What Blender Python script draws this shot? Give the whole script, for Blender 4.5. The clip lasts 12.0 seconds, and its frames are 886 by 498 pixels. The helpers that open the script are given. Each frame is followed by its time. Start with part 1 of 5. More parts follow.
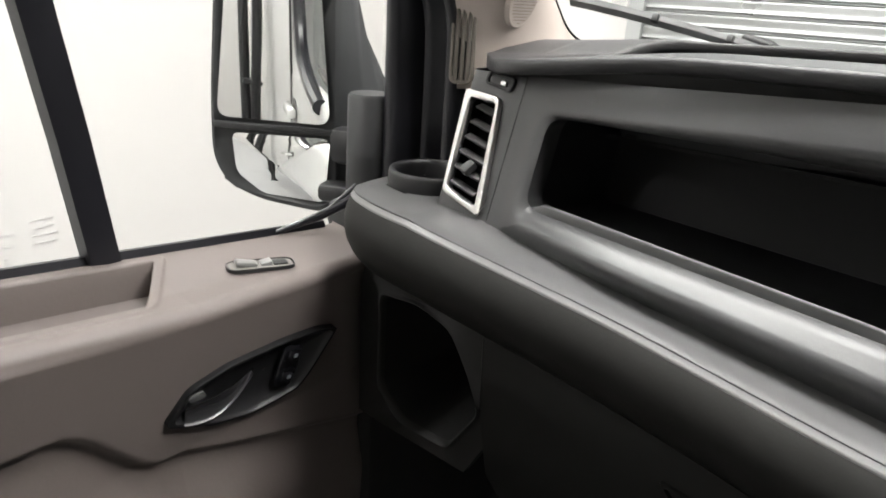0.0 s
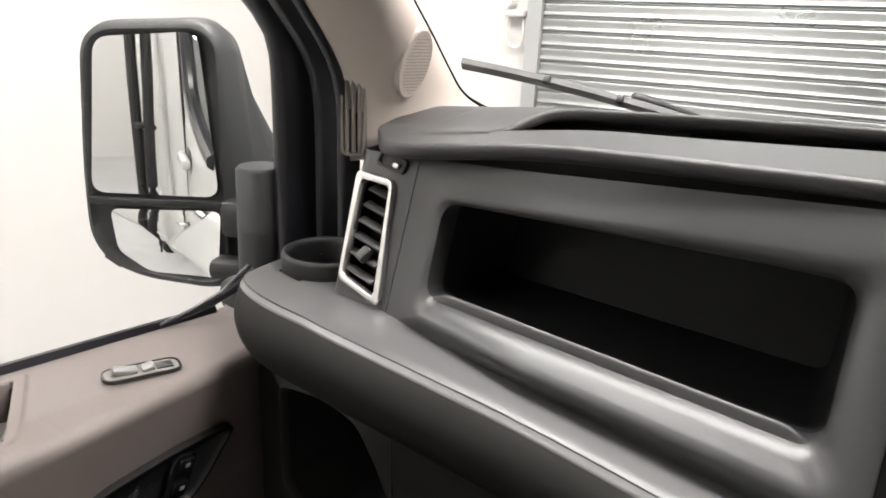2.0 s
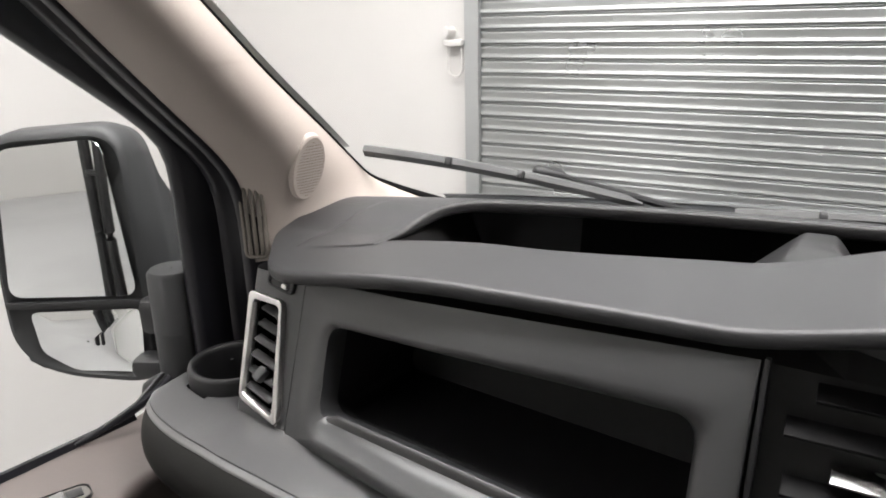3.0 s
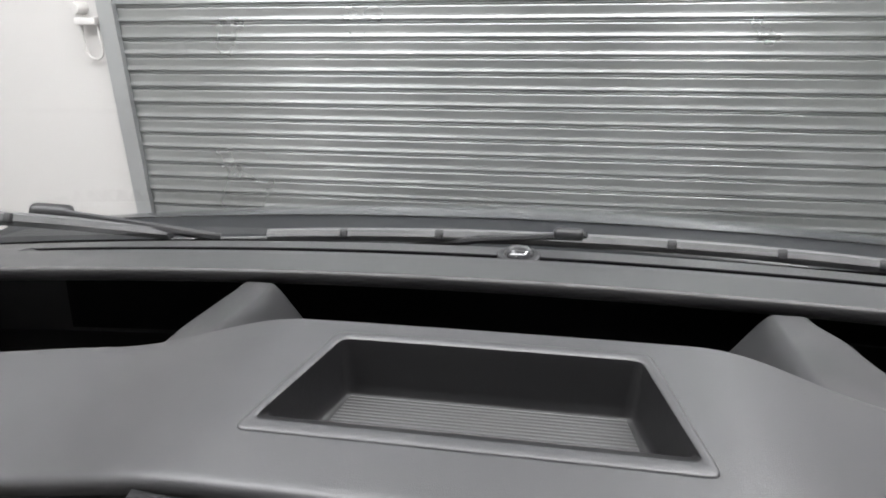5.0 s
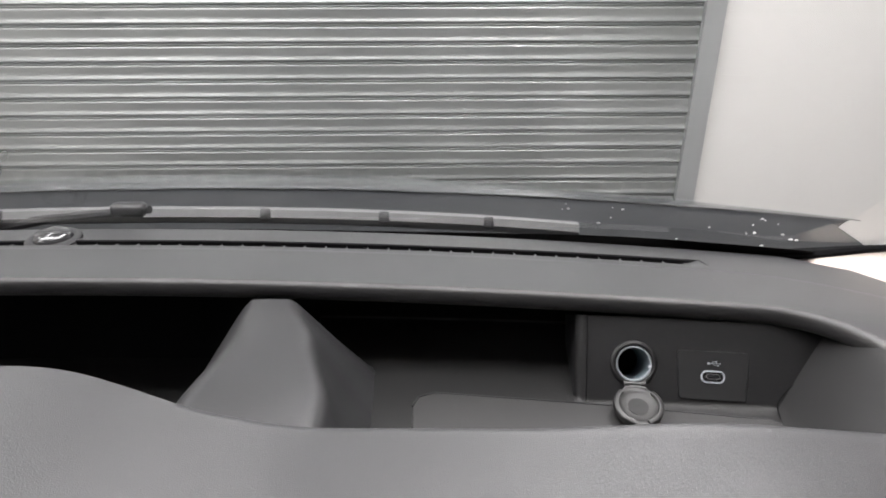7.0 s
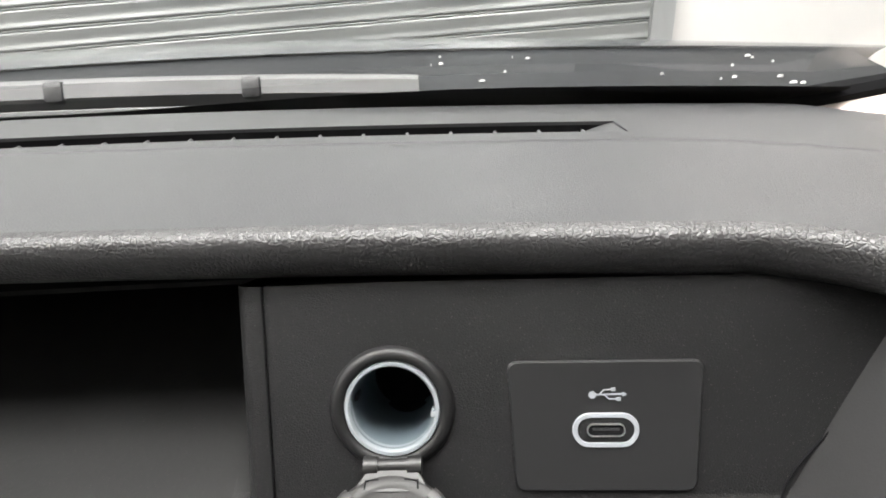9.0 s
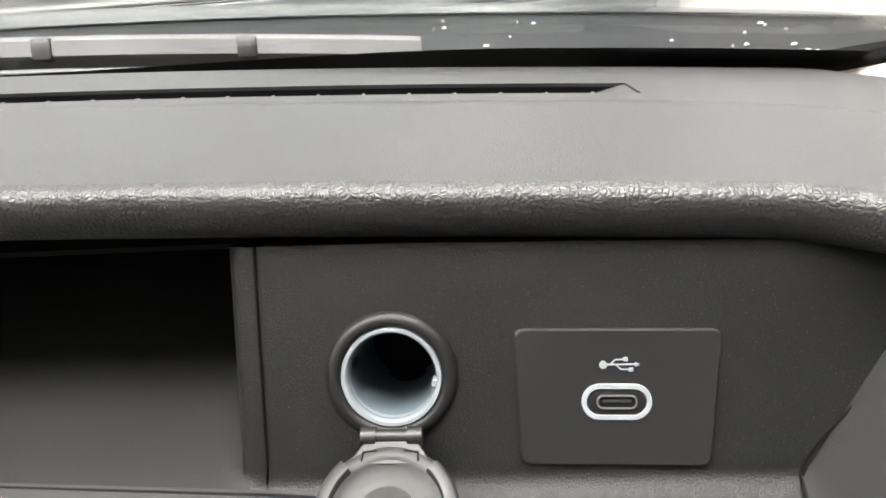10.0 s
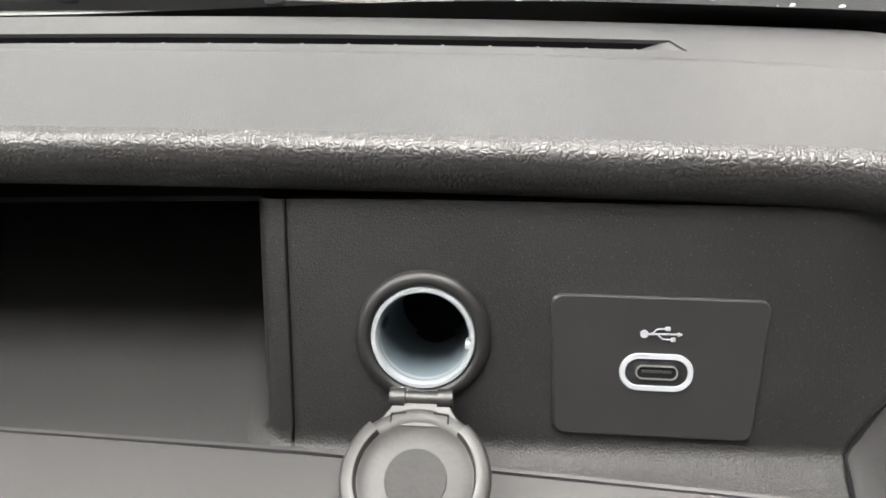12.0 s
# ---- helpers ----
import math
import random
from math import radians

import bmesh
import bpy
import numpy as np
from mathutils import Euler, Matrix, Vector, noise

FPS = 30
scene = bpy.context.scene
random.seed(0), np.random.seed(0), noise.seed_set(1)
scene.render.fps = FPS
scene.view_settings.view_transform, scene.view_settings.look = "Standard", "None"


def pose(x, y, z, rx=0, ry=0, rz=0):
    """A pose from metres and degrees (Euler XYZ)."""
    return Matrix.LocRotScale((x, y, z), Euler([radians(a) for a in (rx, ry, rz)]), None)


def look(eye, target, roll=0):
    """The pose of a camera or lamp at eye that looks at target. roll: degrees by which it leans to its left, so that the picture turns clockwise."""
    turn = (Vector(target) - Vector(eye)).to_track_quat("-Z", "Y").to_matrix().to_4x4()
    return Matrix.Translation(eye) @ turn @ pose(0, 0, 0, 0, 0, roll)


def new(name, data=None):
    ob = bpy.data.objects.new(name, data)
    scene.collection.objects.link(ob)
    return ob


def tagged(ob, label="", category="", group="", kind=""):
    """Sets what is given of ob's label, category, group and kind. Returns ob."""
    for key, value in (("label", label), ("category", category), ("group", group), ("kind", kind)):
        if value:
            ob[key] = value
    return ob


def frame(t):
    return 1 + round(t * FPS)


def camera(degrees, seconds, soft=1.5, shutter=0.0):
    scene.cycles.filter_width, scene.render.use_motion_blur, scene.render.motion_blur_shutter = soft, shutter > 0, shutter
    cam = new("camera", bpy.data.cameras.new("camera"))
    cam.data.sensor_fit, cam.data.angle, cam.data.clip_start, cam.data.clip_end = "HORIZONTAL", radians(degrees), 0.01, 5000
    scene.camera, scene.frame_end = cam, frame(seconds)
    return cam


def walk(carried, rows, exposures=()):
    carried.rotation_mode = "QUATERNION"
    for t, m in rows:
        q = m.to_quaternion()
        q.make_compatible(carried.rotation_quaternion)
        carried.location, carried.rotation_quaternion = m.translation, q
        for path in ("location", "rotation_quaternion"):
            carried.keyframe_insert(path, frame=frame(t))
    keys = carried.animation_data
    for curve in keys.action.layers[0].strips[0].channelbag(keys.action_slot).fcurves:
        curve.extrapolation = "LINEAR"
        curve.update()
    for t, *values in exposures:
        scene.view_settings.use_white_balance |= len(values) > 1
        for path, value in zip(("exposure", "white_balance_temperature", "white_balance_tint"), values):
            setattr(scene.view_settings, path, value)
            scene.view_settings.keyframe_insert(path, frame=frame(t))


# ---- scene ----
cam = camera(66.4, 12.0, soft=1.8)
PATH = [
    (0, (-0.284, -0.531, 1.51), (-1.463, 0.92, 0.801), 3.7),
    (0.5, (-0.284, -0.519, 1.479), (-1.336, 1.003, 0.72), 2.1),
    (1, (-0.297, -0.507, 1.459), (-1.282, 1.011, 0.607), 3.0),
    (1.5, (-0.31, -0.482, 1.508), (-1.315, 1.061, 0.728), 3.1),
    (2, (-0.307, -0.473, 1.564), (-1.306, 1.139, 0.929), 2.6),
    (2.5, (-0.286, -0.443, 1.618), (-1.265, 1.205, 1.047), 1.5),
    (3, (-0.235, -0.404, 1.684), (-1.188, 1.234, 1.045), -1.3),
    (3.5, (-0.127, -0.303, 1.735), (-0.944, 1.394, 1.061), -4.0),
    (3.7, (-0.099, -0.284, 1.741), (-0.856, 1.445, 1.079), -3.9),
    (5.3, (0.083, -0.172, 1.742), (-0.184, 1.646, 0.954), -0.1),
    (5.5, (0.111, -0.162, 1.742), (-0.12, 1.657, 0.943), 0.5),
    (6, (0.161, -0.143, 1.742), (0.01, 1.675, 0.921), 0.8),
    (6.5, (0.241, -0.106, 1.729), (0.19, 1.705, 0.882), 1.3),
    (7, (0.346, -0.069, 1.715), (0.372, 1.725, 0.831), -0.1),
    (7.5, (0.439, 0.016, 1.684), (0.424, 1.781, 0.744), -1.5),
    (7.7, (0.478, 0.057, 1.676), (0.434, 1.766, 0.639), -3.8),
    (9.3, (0.4998, 0.2056, 1.5561), (0.5321, 1.8199, 0.3758), -4.53),
    (9.5, (0.5002, 0.207, 1.5572), (0.5182, 1.7997, 0.3477), -4.87),
    (10, (0.4979, 0.2047, 1.5564), (0.5247, 1.804, 0.3557), -4.03),
    (10.5, (0.501, 0.2056, 1.5551), (0.4898, 1.7932, 0.3388), -4.5),
    (11, (0.4973, 0.2085, 1.5527), (0.4777, 1.7457, 0.2734), -4.48),
    (11.5, (0.4933, 0.2089, 1.5522), (0.4457, 1.729, 0.2533), -4.07),
    (12, (0.493, 0.21, 1.552), (0.465, 1.739, 0.263), -3.3),
]
walk(cam, [(t, look(eye, target, roll)) for t, eye, target, roll in PATH],
     [(0, 0.36, 6550, 11), (0.5, 0.58, 6600, 12), (1.5, 0.6, 6700, 13), (2.5, 0.15, 6650, 13), (3.7, -0.02, 6350, 15), (5.3, -0.11, 6300, 13), (6.5, -0.09, 6450, 15), (7.7, 0.03, 6450, 14), (9.3, 0.76, 6600, 11), (12, 0.92, 6700, 12)])

# ---- light ----
world = bpy.data.worlds.new("world")
scene.world = world
world.use_nodes = True
sky = world.node_tree.nodes.new("ShaderNodeTexSky")
sky.sky_type, sky.sun_disc = "NISHITA", False
sky.sun_elevation, sky.sun_rotation = radians(40), radians(180)
world.node_tree.links.new(sky.outputs[0], world.node_tree.nodes["Background"].inputs[0])
world.node_tree.nodes["Background"].inputs[1].default_value = 0.05
scene.view_settings.exposure = 0.0
LIGHT_Z = 3.05
FRONT_WATTS, CAB_WATTS, SIDE_WATTS, REAR_WATTS = 26.0, 52.0, 12.0, 70.0


# ---- mesh helpers ----
def S(t):
    t = min(1.0, max(0.0, t))
    return t * t * (3 - 2 * t)


def ramp(t, a=0.15):
    """A straight slope from 0 to 1 with short rounded ends."""
    t = min(1.0, max(0.0, t))
    if t < a:
        return t * t / (2 * a * (1 - a))
    if t > 1 - a:
        return 1 - (1 - t) ** 2 / (2 * a * (1 - a))
    return (t - a / 2) / (1 - a)


def lerp(a, b, t):
    return a + (b - a) * t


def thing(name, at, label, category, group="", kind=""):
    ob = new(name)
    ob.empty_display_size = 0.05
    ob.matrix_basis = Matrix.Translation(at)
    return tagged(ob, label, category, group, kind)


def mesh_of(name, bm, material, smooth=True, sharp=35):
    me = bpy.data.meshes.new(name)
    bmesh.ops.recalc_face_normals(bm, faces=bm.faces)
    if smooth:
        for f in bm.faces:
            f.smooth = True
        for e in bm.edges:
            if len(e.link_faces) == 2 and e.calc_face_angle(0) > radians(sharp):
                e.smooth = False
    bm.to_mesh(me)
    bm.free()
    me.materials.append(material)
    return me


def attach(ob, parent):
    ob.parent = parent
    if parent.type == "EMPTY":
        ob.matrix_parent_inverse = parent.matrix_basis.inverted()
    return ob


def part(name, bm, material, parent=None, label="", smooth=True, sharp=35):
    ob = new(name, mesh_of(name, bm, material, smooth, sharp))
    if parent:
        attach(ob, parent)
    return tagged(ob, label)


def grid(rows, bm=None, closed=False, cap=False):
    """A sheet through rows of points; closed joins each row's end to its start."""
    bm = bm or bmesh.new()
    vs = [[bm.verts.new(p) for p in row] for row in rows]
    n = len(rows[0])
    for a, b in zip(vs, vs[1:]):
        for i in range(n if closed else n - 1):
            j = (i + 1) % n
            bm.faces.new((a[i], a[j], b[j], b[i]))
    if cap and closed:
        bm.faces.new(vs[0])
        bm.faces.new(vs[-1])
    return bm


def block(size, m=None, bevel=0.0, seg=2, bm=None):
    """A box about the origin of m, with rounded edges."""
    own = bmesh.new()
    bmesh.ops.create_cube(own, size=1.0)
    bmesh.ops.scale(own, vec=size, verts=own.verts)
    if bevel:
        bmesh.ops.bevel(own, geom=list(own.edges), offset=bevel, segments=seg, affect="EDGES", profile=0.5)
    own.transform(m or Matrix())
    if bm is None:
        return own
    me = bpy.data.meshes.new("tmp")
    own.to_mesh(me)
    own.free()
    bm.from_mesh(me)
    bpy.data.meshes.remove(me)
    return bm


def lathe(profile, m=None, n=40, bm=None):
    """Turns (radius, height) pairs round z."""
    m = m or Matrix()
    rows = [[m @ Vector((r * math.cos(2 * math.pi * i / n), r * math.sin(2 * math.pi * i / n), h)) for i in range(n)] for r, h in profile]
    return grid(rows, bm, closed=True)


def tube(points, radius, n=10, bm=None, flat=1.0):
    """A round bar along points; radius may be a list."""
    pts = [Vector(p) for p in points]
    rows = []
    for i, p in enumerate(pts):
        d = (pts[min(i + 1, len(pts) - 1)] - pts[max(i - 1, 0)]).normalized()
        side = d.cross(Vector((0, 0, 1)))
        side = side.normalized() if side.length > 1e-4 else Vector((1, 0, 0))
        up = side.cross(d)
        r = radius[i] if isinstance(radius, (list, tuple)) else radius
        rows.append([p + side * r * math.cos(2 * math.pi * k / n) + up * r * flat * math.sin(2 * math.pi * k / n) for k in range(n)])
    return grid(rows, bm, closed=True, cap=True)


def rounded(w, h, r, n=6):
    """A rounded rectangle about the origin, counted anticlockwise from the right side's foot."""
    out = []
    for cx, cy, a0 in ((w / 2 - r, h / 2 - r, 0), (-w / 2 + r, h / 2 - r, 90), (-w / 2 + r, -h / 2 + r, 180), (w / 2 - r, -h / 2 + r, 270)):
        for k in range(n + 1):
            a = radians(a0 + 90 * k / n)
            out.append((cx + r * math.cos(a), cy + r * math.sin(a)))
    return out


def plate(loop, depth, m, bevel=0.001, bm=None):
    """A flat slab with the outline loop in m's xy plane, its face at z = 0 and its back at -depth."""
    c = Vector((sum(p[0] for p in loop) / len(loop), sum(p[1] for p in loop) / len(loop)))
    inset = [(Vector(p) - c) * (1 - bevel / max((Vector(p) - c).length, 1e-6)) + c for p in loop]
    rows = [[m @ Vector((p[0], p[1], -depth)) for p in loop], [m @ Vector((p[0], p[1], -bevel)) for p in loop], [m @ Vector((p[0], p[1], 0)) for p in inset]]
    return grid(rows, bm, closed=True, cap=True)


def ring(outer, inner, z0, z1, m, bm=None):
    """A frame between two loops of equal count, from height z0 to z1 in m."""
    rows = []
    for loop, z in ((outer, z0), (outer, z1 - 0.0006), ([lerp(Vector(a), Vector(b), 0.15) for a, b in zip(outer, inner)], z1), ([lerp(Vector(a), Vector(b), 0.85) for a, b in zip(outer, inner)], z1), (inner, z1 - 0.0006), (inner, z0), (outer, z0)):
        rows.append([m @ Vector((p[0], p[1], z)) for p in loop])
    return grid(rows, bm, closed=True)


# ---- materials ----
def surface(name, colour, rough=0.5, metal=0.0, grain=0.0, grain_size=0.002, vary=0.15, vary_size=0.1, spec=0.5, rough_vary=0.1, coat=0.0, dust=0.0, each=0.0, leather=False):
    """A surface with two scales of variation in tone and gloss, and fine relief."""
    m = bpy.data.materials.new(name)
    m.use_nodes = True
    nt = m.node_tree
    b = nt.nodes["Principled BSDF"]
    b.inputs["Metallic"].default_value = metal
    b.inputs["Specular IOR Level"].default_value = spec
    b.inputs["Coat Weight"].default_value = coat
    geo = nt.nodes.new("ShaderNodeNewGeometry")
    n1 = nt.nodes.new("ShaderNodeTexNoise")
    n1.inputs["Scale"].default_value, n1.inputs["Detail"].default_value = 1 / vary_size, 5
    n2 = nt.nodes.new("ShaderNodeTexNoise")
    n2.inputs["Scale"].default_value, n2.inputs["Detail"].default_value = 1 / max(grain_size * 3, 1e-4), 3
    for n in (n1, n2):
        nt.links.new(geo.outputs["Position"], n.inputs["Vector"])
    mix = nt.nodes.new("ShaderNodeMixRGB")
    mix.inputs[1].default_value = (*[c * (1 - vary) for c in colour], 1)
    mix.inputs[2].default_value = (*[min(1, c * (1 + vary)) for c in colour], 1)
    add = nt.nodes.new("ShaderNodeMath")
    add.operation = "MULTIPLY_ADD"
    add.inputs[1].default_value = 0.3
    nt.links.new(n2.outputs["Fac"], add.inputs[0])
    sub = nt.nodes.new("ShaderNodeMath")
    sub.operation = "MULTIPLY_ADD"
    sub.inputs[1].default_value, sub.inputs[2].default_value = 0.9, -0.1
    nt.links.new(n1.outputs["Fac"], sub.inputs[0])
    nt.links.new(sub.outputs[0], add.inputs[2])
    nt.links.new(add.outputs[0], mix.inputs[0])
    tone = mix.outputs[0]
    if each:
        info = nt.nodes.new("ShaderNodeObjectInfo")
        hsv = nt.nodes.new("ShaderNodeHueSaturation")
        val = nt.nodes.new("ShaderNodeMath")
        val.operation = "MULTIPLY_ADD"
        val.inputs[1].default_value, val.inputs[2].default_value = each, 1 - each / 2
        nt.links.new(info.outputs["Random"], val.inputs[0])
        nt.links.new(val.outputs[0], hsv.inputs["Value"])
        nt.links.new(tone, hsv.inputs["Color"])
        tone = hsv.outputs[0]
    if dust:
        n3 = nt.nodes.new("ShaderNodeTexNoise")
        n3.inputs["Scale"].default_value, n3.inputs["Detail"].default_value = 2600, 1
        nt.links.new(geo.outputs["Position"], n3.inputs["Vector"])
        ramp = nt.nodes.new("ShaderNodeMapRange")
        ramp.inputs[1].default_value, ramp.inputs[2].default_value = 0.68, 0.78
        ramp.inputs[4].default_value = dust
        nt.links.new(n3.outputs["Fac"], ramp.inputs[0])
        dm = nt.nodes.new("ShaderNodeMixRGB")
        dm.inputs[2].default_value = (0.35, 0.33, 0.3, 1)
        nt.links.new(ramp.outputs[0], dm.inputs[0])
        nt.links.new(tone, dm.inputs[1])
        tone = dm.outputs[0]
    nt.links.new(tone, b.inputs["Base Color"])
    rr = nt.nodes.new("ShaderNodeMapRange")
    rr.inputs[3].default_value, rr.inputs[4].default_value = rough * (1 - rough_vary), min(1, rough * (1 + rough_vary))
    nt.links.new(n1.outputs["Fac"], rr.inputs[0])
    nt.links.new(rr.outputs[0], b.inputs["Roughness"])
    if grain:
        bump = nt.nodes.new("ShaderNodeBump")
        bump.inputs["Strength"].default_value, bump.inputs["Distance"].default_value = grain, grain_size * 0.25
        if leather:
            v = nt.nodes.new("ShaderNodeTexVoronoi")
            v.feature = "DISTANCE_TO_EDGE"
            v.inputs["Scale"].default_value = 1 / grain_size
            w = nt.nodes.new("ShaderNodeTexNoise")
            w.inputs["Scale"].default_value = 0.6 / grain_size
            nt.links.new(geo.outputs["Position"], w.inputs["Vector"])
            va = nt.nodes.new("ShaderNodeVectorMath")
            va.operation = "MULTIPLY_ADD"
            va.inputs[1].default_value = (grain_size,) * 3
            nt.links.new(w.outputs["Color"], va.inputs[0])
            nt.links.new(geo.outputs["Position"], va.inputs[2])
            nt.links.new(va.outputs[0], v.inputs["Vector"])
            mr = nt.nodes.new("ShaderNodeMapRange")
            mr.inputs[2].default_value = 0.25
            nt.links.new(v.outputs["Distance"], mr.inputs[0])
            nt.links.new(mr.outputs[0], bump.inputs["Height"])
        else:
            nt.links.new(n2.outputs["Fac"], bump.inputs["Height"])
        nt.links.new(bump.outputs[0], b.inputs["Normal"])
    return m


def pane_glass(name, tint=(0.93, 0.96, 0.94)):
    """Thin clear glass: looks through, with a reflection that grows at a glancing angle."""
    m = bpy.data.materials.new(name)
    m.use_nodes = True
    nt = m.node_tree
    nt.nodes.remove(nt.nodes["Principled BSDF"])
    clear, gloss, mix, lw, power, fr = (nt.nodes.new(k) for k in ("ShaderNodeBsdfTransparent", "ShaderNodeBsdfGlossy", "ShaderNodeMixShader", "ShaderNodeLayerWeight", "ShaderNodeMath", "ShaderNodeMath"))
    clear.inputs[0].default_value = (*tint, 1)
    gloss.inputs["Roughness"].default_value = 0.01
    lw.inputs[0].default_value = 0.5
    power.operation, fr.operation = "POWER", "MULTIPLY_ADD"
    power.inputs[1].default_value = 5.0
    fr.inputs[1].default_value, fr.inputs[2].default_value = 0.4, 0.02
    nt.links.new(lw.outputs["Facing"], power.inputs[0])
    nt.links.new(power.outputs[0], fr.inputs[0])
    nt.links.new(fr.outputs[0], mix.inputs[0])
    nt.links.new(clear.outputs[0], mix.inputs[1])
    nt.links.new(gloss.outputs[0], mix.inputs[2])
    nt.links.new(mix.outputs[0], nt.nodes["Material Output"].inputs[0])
    return m


def glow(name, colour, strength):
    m = bpy.data.materials.new(name)
    m.use_nodes = True
    b = m.node_tree.nodes["Principled BSDF"]
    b.inputs["Base Color"].default_value = (*colour, 1)
    b.inputs["Emission Color"].default_value = (*colour, 1)
    b.inputs["Emission Strength"].default_value = strength
    return m


DASH = surface("dash_plastic", (0.0335, 0.0338, 0.0355), 0.4, spec=0.6, grain=0.22, grain_size=0.0011, vary=0.08, vary_size=0.25, leather=True)
# Dash plastic again, darkened to hold the shade on the ridges' right faces.
RIDGE = surface("ridge_plastic_shaded", (0.0235, 0.0237, 0.0246), 0.4, spec=0.5, grain=0.15, grain_size=0.0011, vary=0.08, vary_size=0.2, leather=True)
DASH_LIP = surface("dash_edge_plastic", (0.0285, 0.0282, 0.0285), 0.4, spec=0.55, grain=0.48, grain_size=0.0014, vary=0.08, vary_size=0.2, leather=True)
DASH_DARK = surface("dark_dash_plastic", (0.018, 0.018, 0.019), 0.42, grain=0.4, grain_size=0.0008, vary=0.12, vary_size=0.1, dust=0.1)
FACE = surface("dash_face_plastic", (0.05, 0.0506, 0.0518), 0.37, spec=0.72, grain=0.25, grain_size=0.0012, vary=0.1, vary_size=0.2)
# LOWER, UNDER and GLOVE are darkened for the shade below the ledge.
LOWER = surface("lower_dash_plastic_shaded", (0.014, 0.0139, 0.0128), 0.64, spec=0.2, grain=0.35, grain_size=0.0014, vary=0.1, vary_size=0.2)
BLACK = surface("black_plastic", (0.012, 0.012, 0.013), 0.45, grain=0.2, grain_size=0.001, vary=0.2)
GLOSS_BLACK = surface("gloss_black", (0.01, 0.01, 0.012), 0.12, vary=0.2, coat=0.3)
RUBBER = surface("black_rubber", (0.012, 0.012, 0.015), 0.3, grain=0.15, grain_size=0.002, vary=0.25)
UNDER = surface("underdash_plastic_shaded", (0.012, 0.0118, 0.011), 0.55, grain=0.35, grain_size=0.0014, vary=0.12, vary_size=0.15)
GLOVE = surface("glovebox_plastic_shaded", (0.0092, 0.0092, 0.0085), 0.6, spec=0.3, grain=0.35, grain_size=0.0014, vary=0.1, vary_size=0.2)
# Compartment inside: shade is put into a tone darker than the fascia.
CAVE = surface("compartment_plastic_shaded", (0.021, 0.021, 0.0225), 0.5, grain=0.3, grain_size=0.001, vary=0.15, vary_size=0.08, spec=0.3)
# TRAY, TRAY_REAR and WELL carry the shade of the tray insides in their colour.
TRAY = surface("tray_floor_shaded", (0.009, 0.009, 0.0095), 0.5, grain=0.3, grain_size=0.001, vary=0.12, vary_size=0.05, spec=0.28, dust=0.12)
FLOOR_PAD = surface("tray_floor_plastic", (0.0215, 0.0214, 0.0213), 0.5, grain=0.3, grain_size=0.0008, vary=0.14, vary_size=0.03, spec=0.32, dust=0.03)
TRAY_REAR = surface("tray_rear_shaded", (0.0085, 0.0085, 0.0085), 0.5, grain=0.3, grain_size=0.0008, vary=0.16, vary_size=0.03, spec=0.25, dust=0.05)
# Foot tone lowered to hold the weaker light at the tray's right end.
FOOT = surface("panel_foot_shaded", (0.0062, 0.0062, 0.0062), 0.48, grain=0.35, grain_size=0.0008, vary=0.2, vary_size=0.01, spec=0.3, dust=0.12, leather=True)
WELL = surface("tray_wall_shaded", (0.0125, 0.0124, 0.0127), 0.45, spec=0.4, grain=0.1, grain_size=0.0011, vary=0.1, vary_size=0.08, leather=True)
DOOR = surface("door_plastic", (0.135, 0.114, 0.105), 0.55, grain=0.35, grain_size=0.0014, vary=0.07, vary_size=0.25)
DOOR_TOP = surface("door_top_plastic", (0.15, 0.142, 0.13), 0.55, grain=0.3, grain_size=0.0014, vary=0.07, vary_size=0.25)
PILLAR = surface("pillar_trim_beige", (0.43, 0.378, 0.338), 0.65, grain=0.2, grain_size=0.0012, vary=0.05, vary_size=0.2)
CHROME = surface("satin_chrome", (0.72, 0.71, 0.7), 0.28, metal=1.0, vary=0.05, rough_vary=0.2)
SILVER = surface("silver_rim", (0.22, 0.24, 0.255), 0.36, metal=0.3, vary=0.06)
SOCKET = surface("socket_steel", (0.095, 0.122, 0.14), 0.38, metal=0.2, vary=0.25, vary_size=0.01)
SWITCH = surface("switch_grey", (0.2, 0.2, 0.195), 0.32, vary=0.1, vary_size=0.02)
LEVER = surface("grey_gloss_lever", (0.03, 0.03, 0.032), 0.25, vary=0.1, coat=0.3)
TRIM = surface("satin_trim", (0.17, 0.17, 0.17), 0.36, metal=0.25, grain=0.15, grain_size=0.001, vary=0.08, vary_size=0.1)
# Tone raised to put the light on the upward ledge into its colour.
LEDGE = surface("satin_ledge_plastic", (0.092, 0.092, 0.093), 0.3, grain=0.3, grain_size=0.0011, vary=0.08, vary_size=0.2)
CAPGREY = surface("cap_grey_plastic", (0.0125, 0.0123, 0.012), 0.5, spec=0.4, grain=0.4, grain_size=0.0006, vary=0.12, vary_size=0.01)
WHITE = surface("white_print", (0.215, 0.228, 0.245), 0.5, vary=0.03)
MIRROR = surface("mirror_glass", (0.9, 0.91, 0.9), 0.012, metal=1.0, vary=0.02, rough_vary=0.0)
# Black print, ducts and joints; also paints shade into tray backs and slots.
FRIT = surface("matt_black_print_and_shade", (0.005, 0.005, 0.0055), 0.8, vary=0.2, spec=0.08)
GLASS = pane_glass("window_glass", (0.95, 0.97, 0.96))
SHUTTER = surface("galvanised_lath", (0.288, 0.297, 0.294), 0.3, metal=0.74, vary=0.16, vary_size=0.3, rough_vary=0.3, each=0.16)
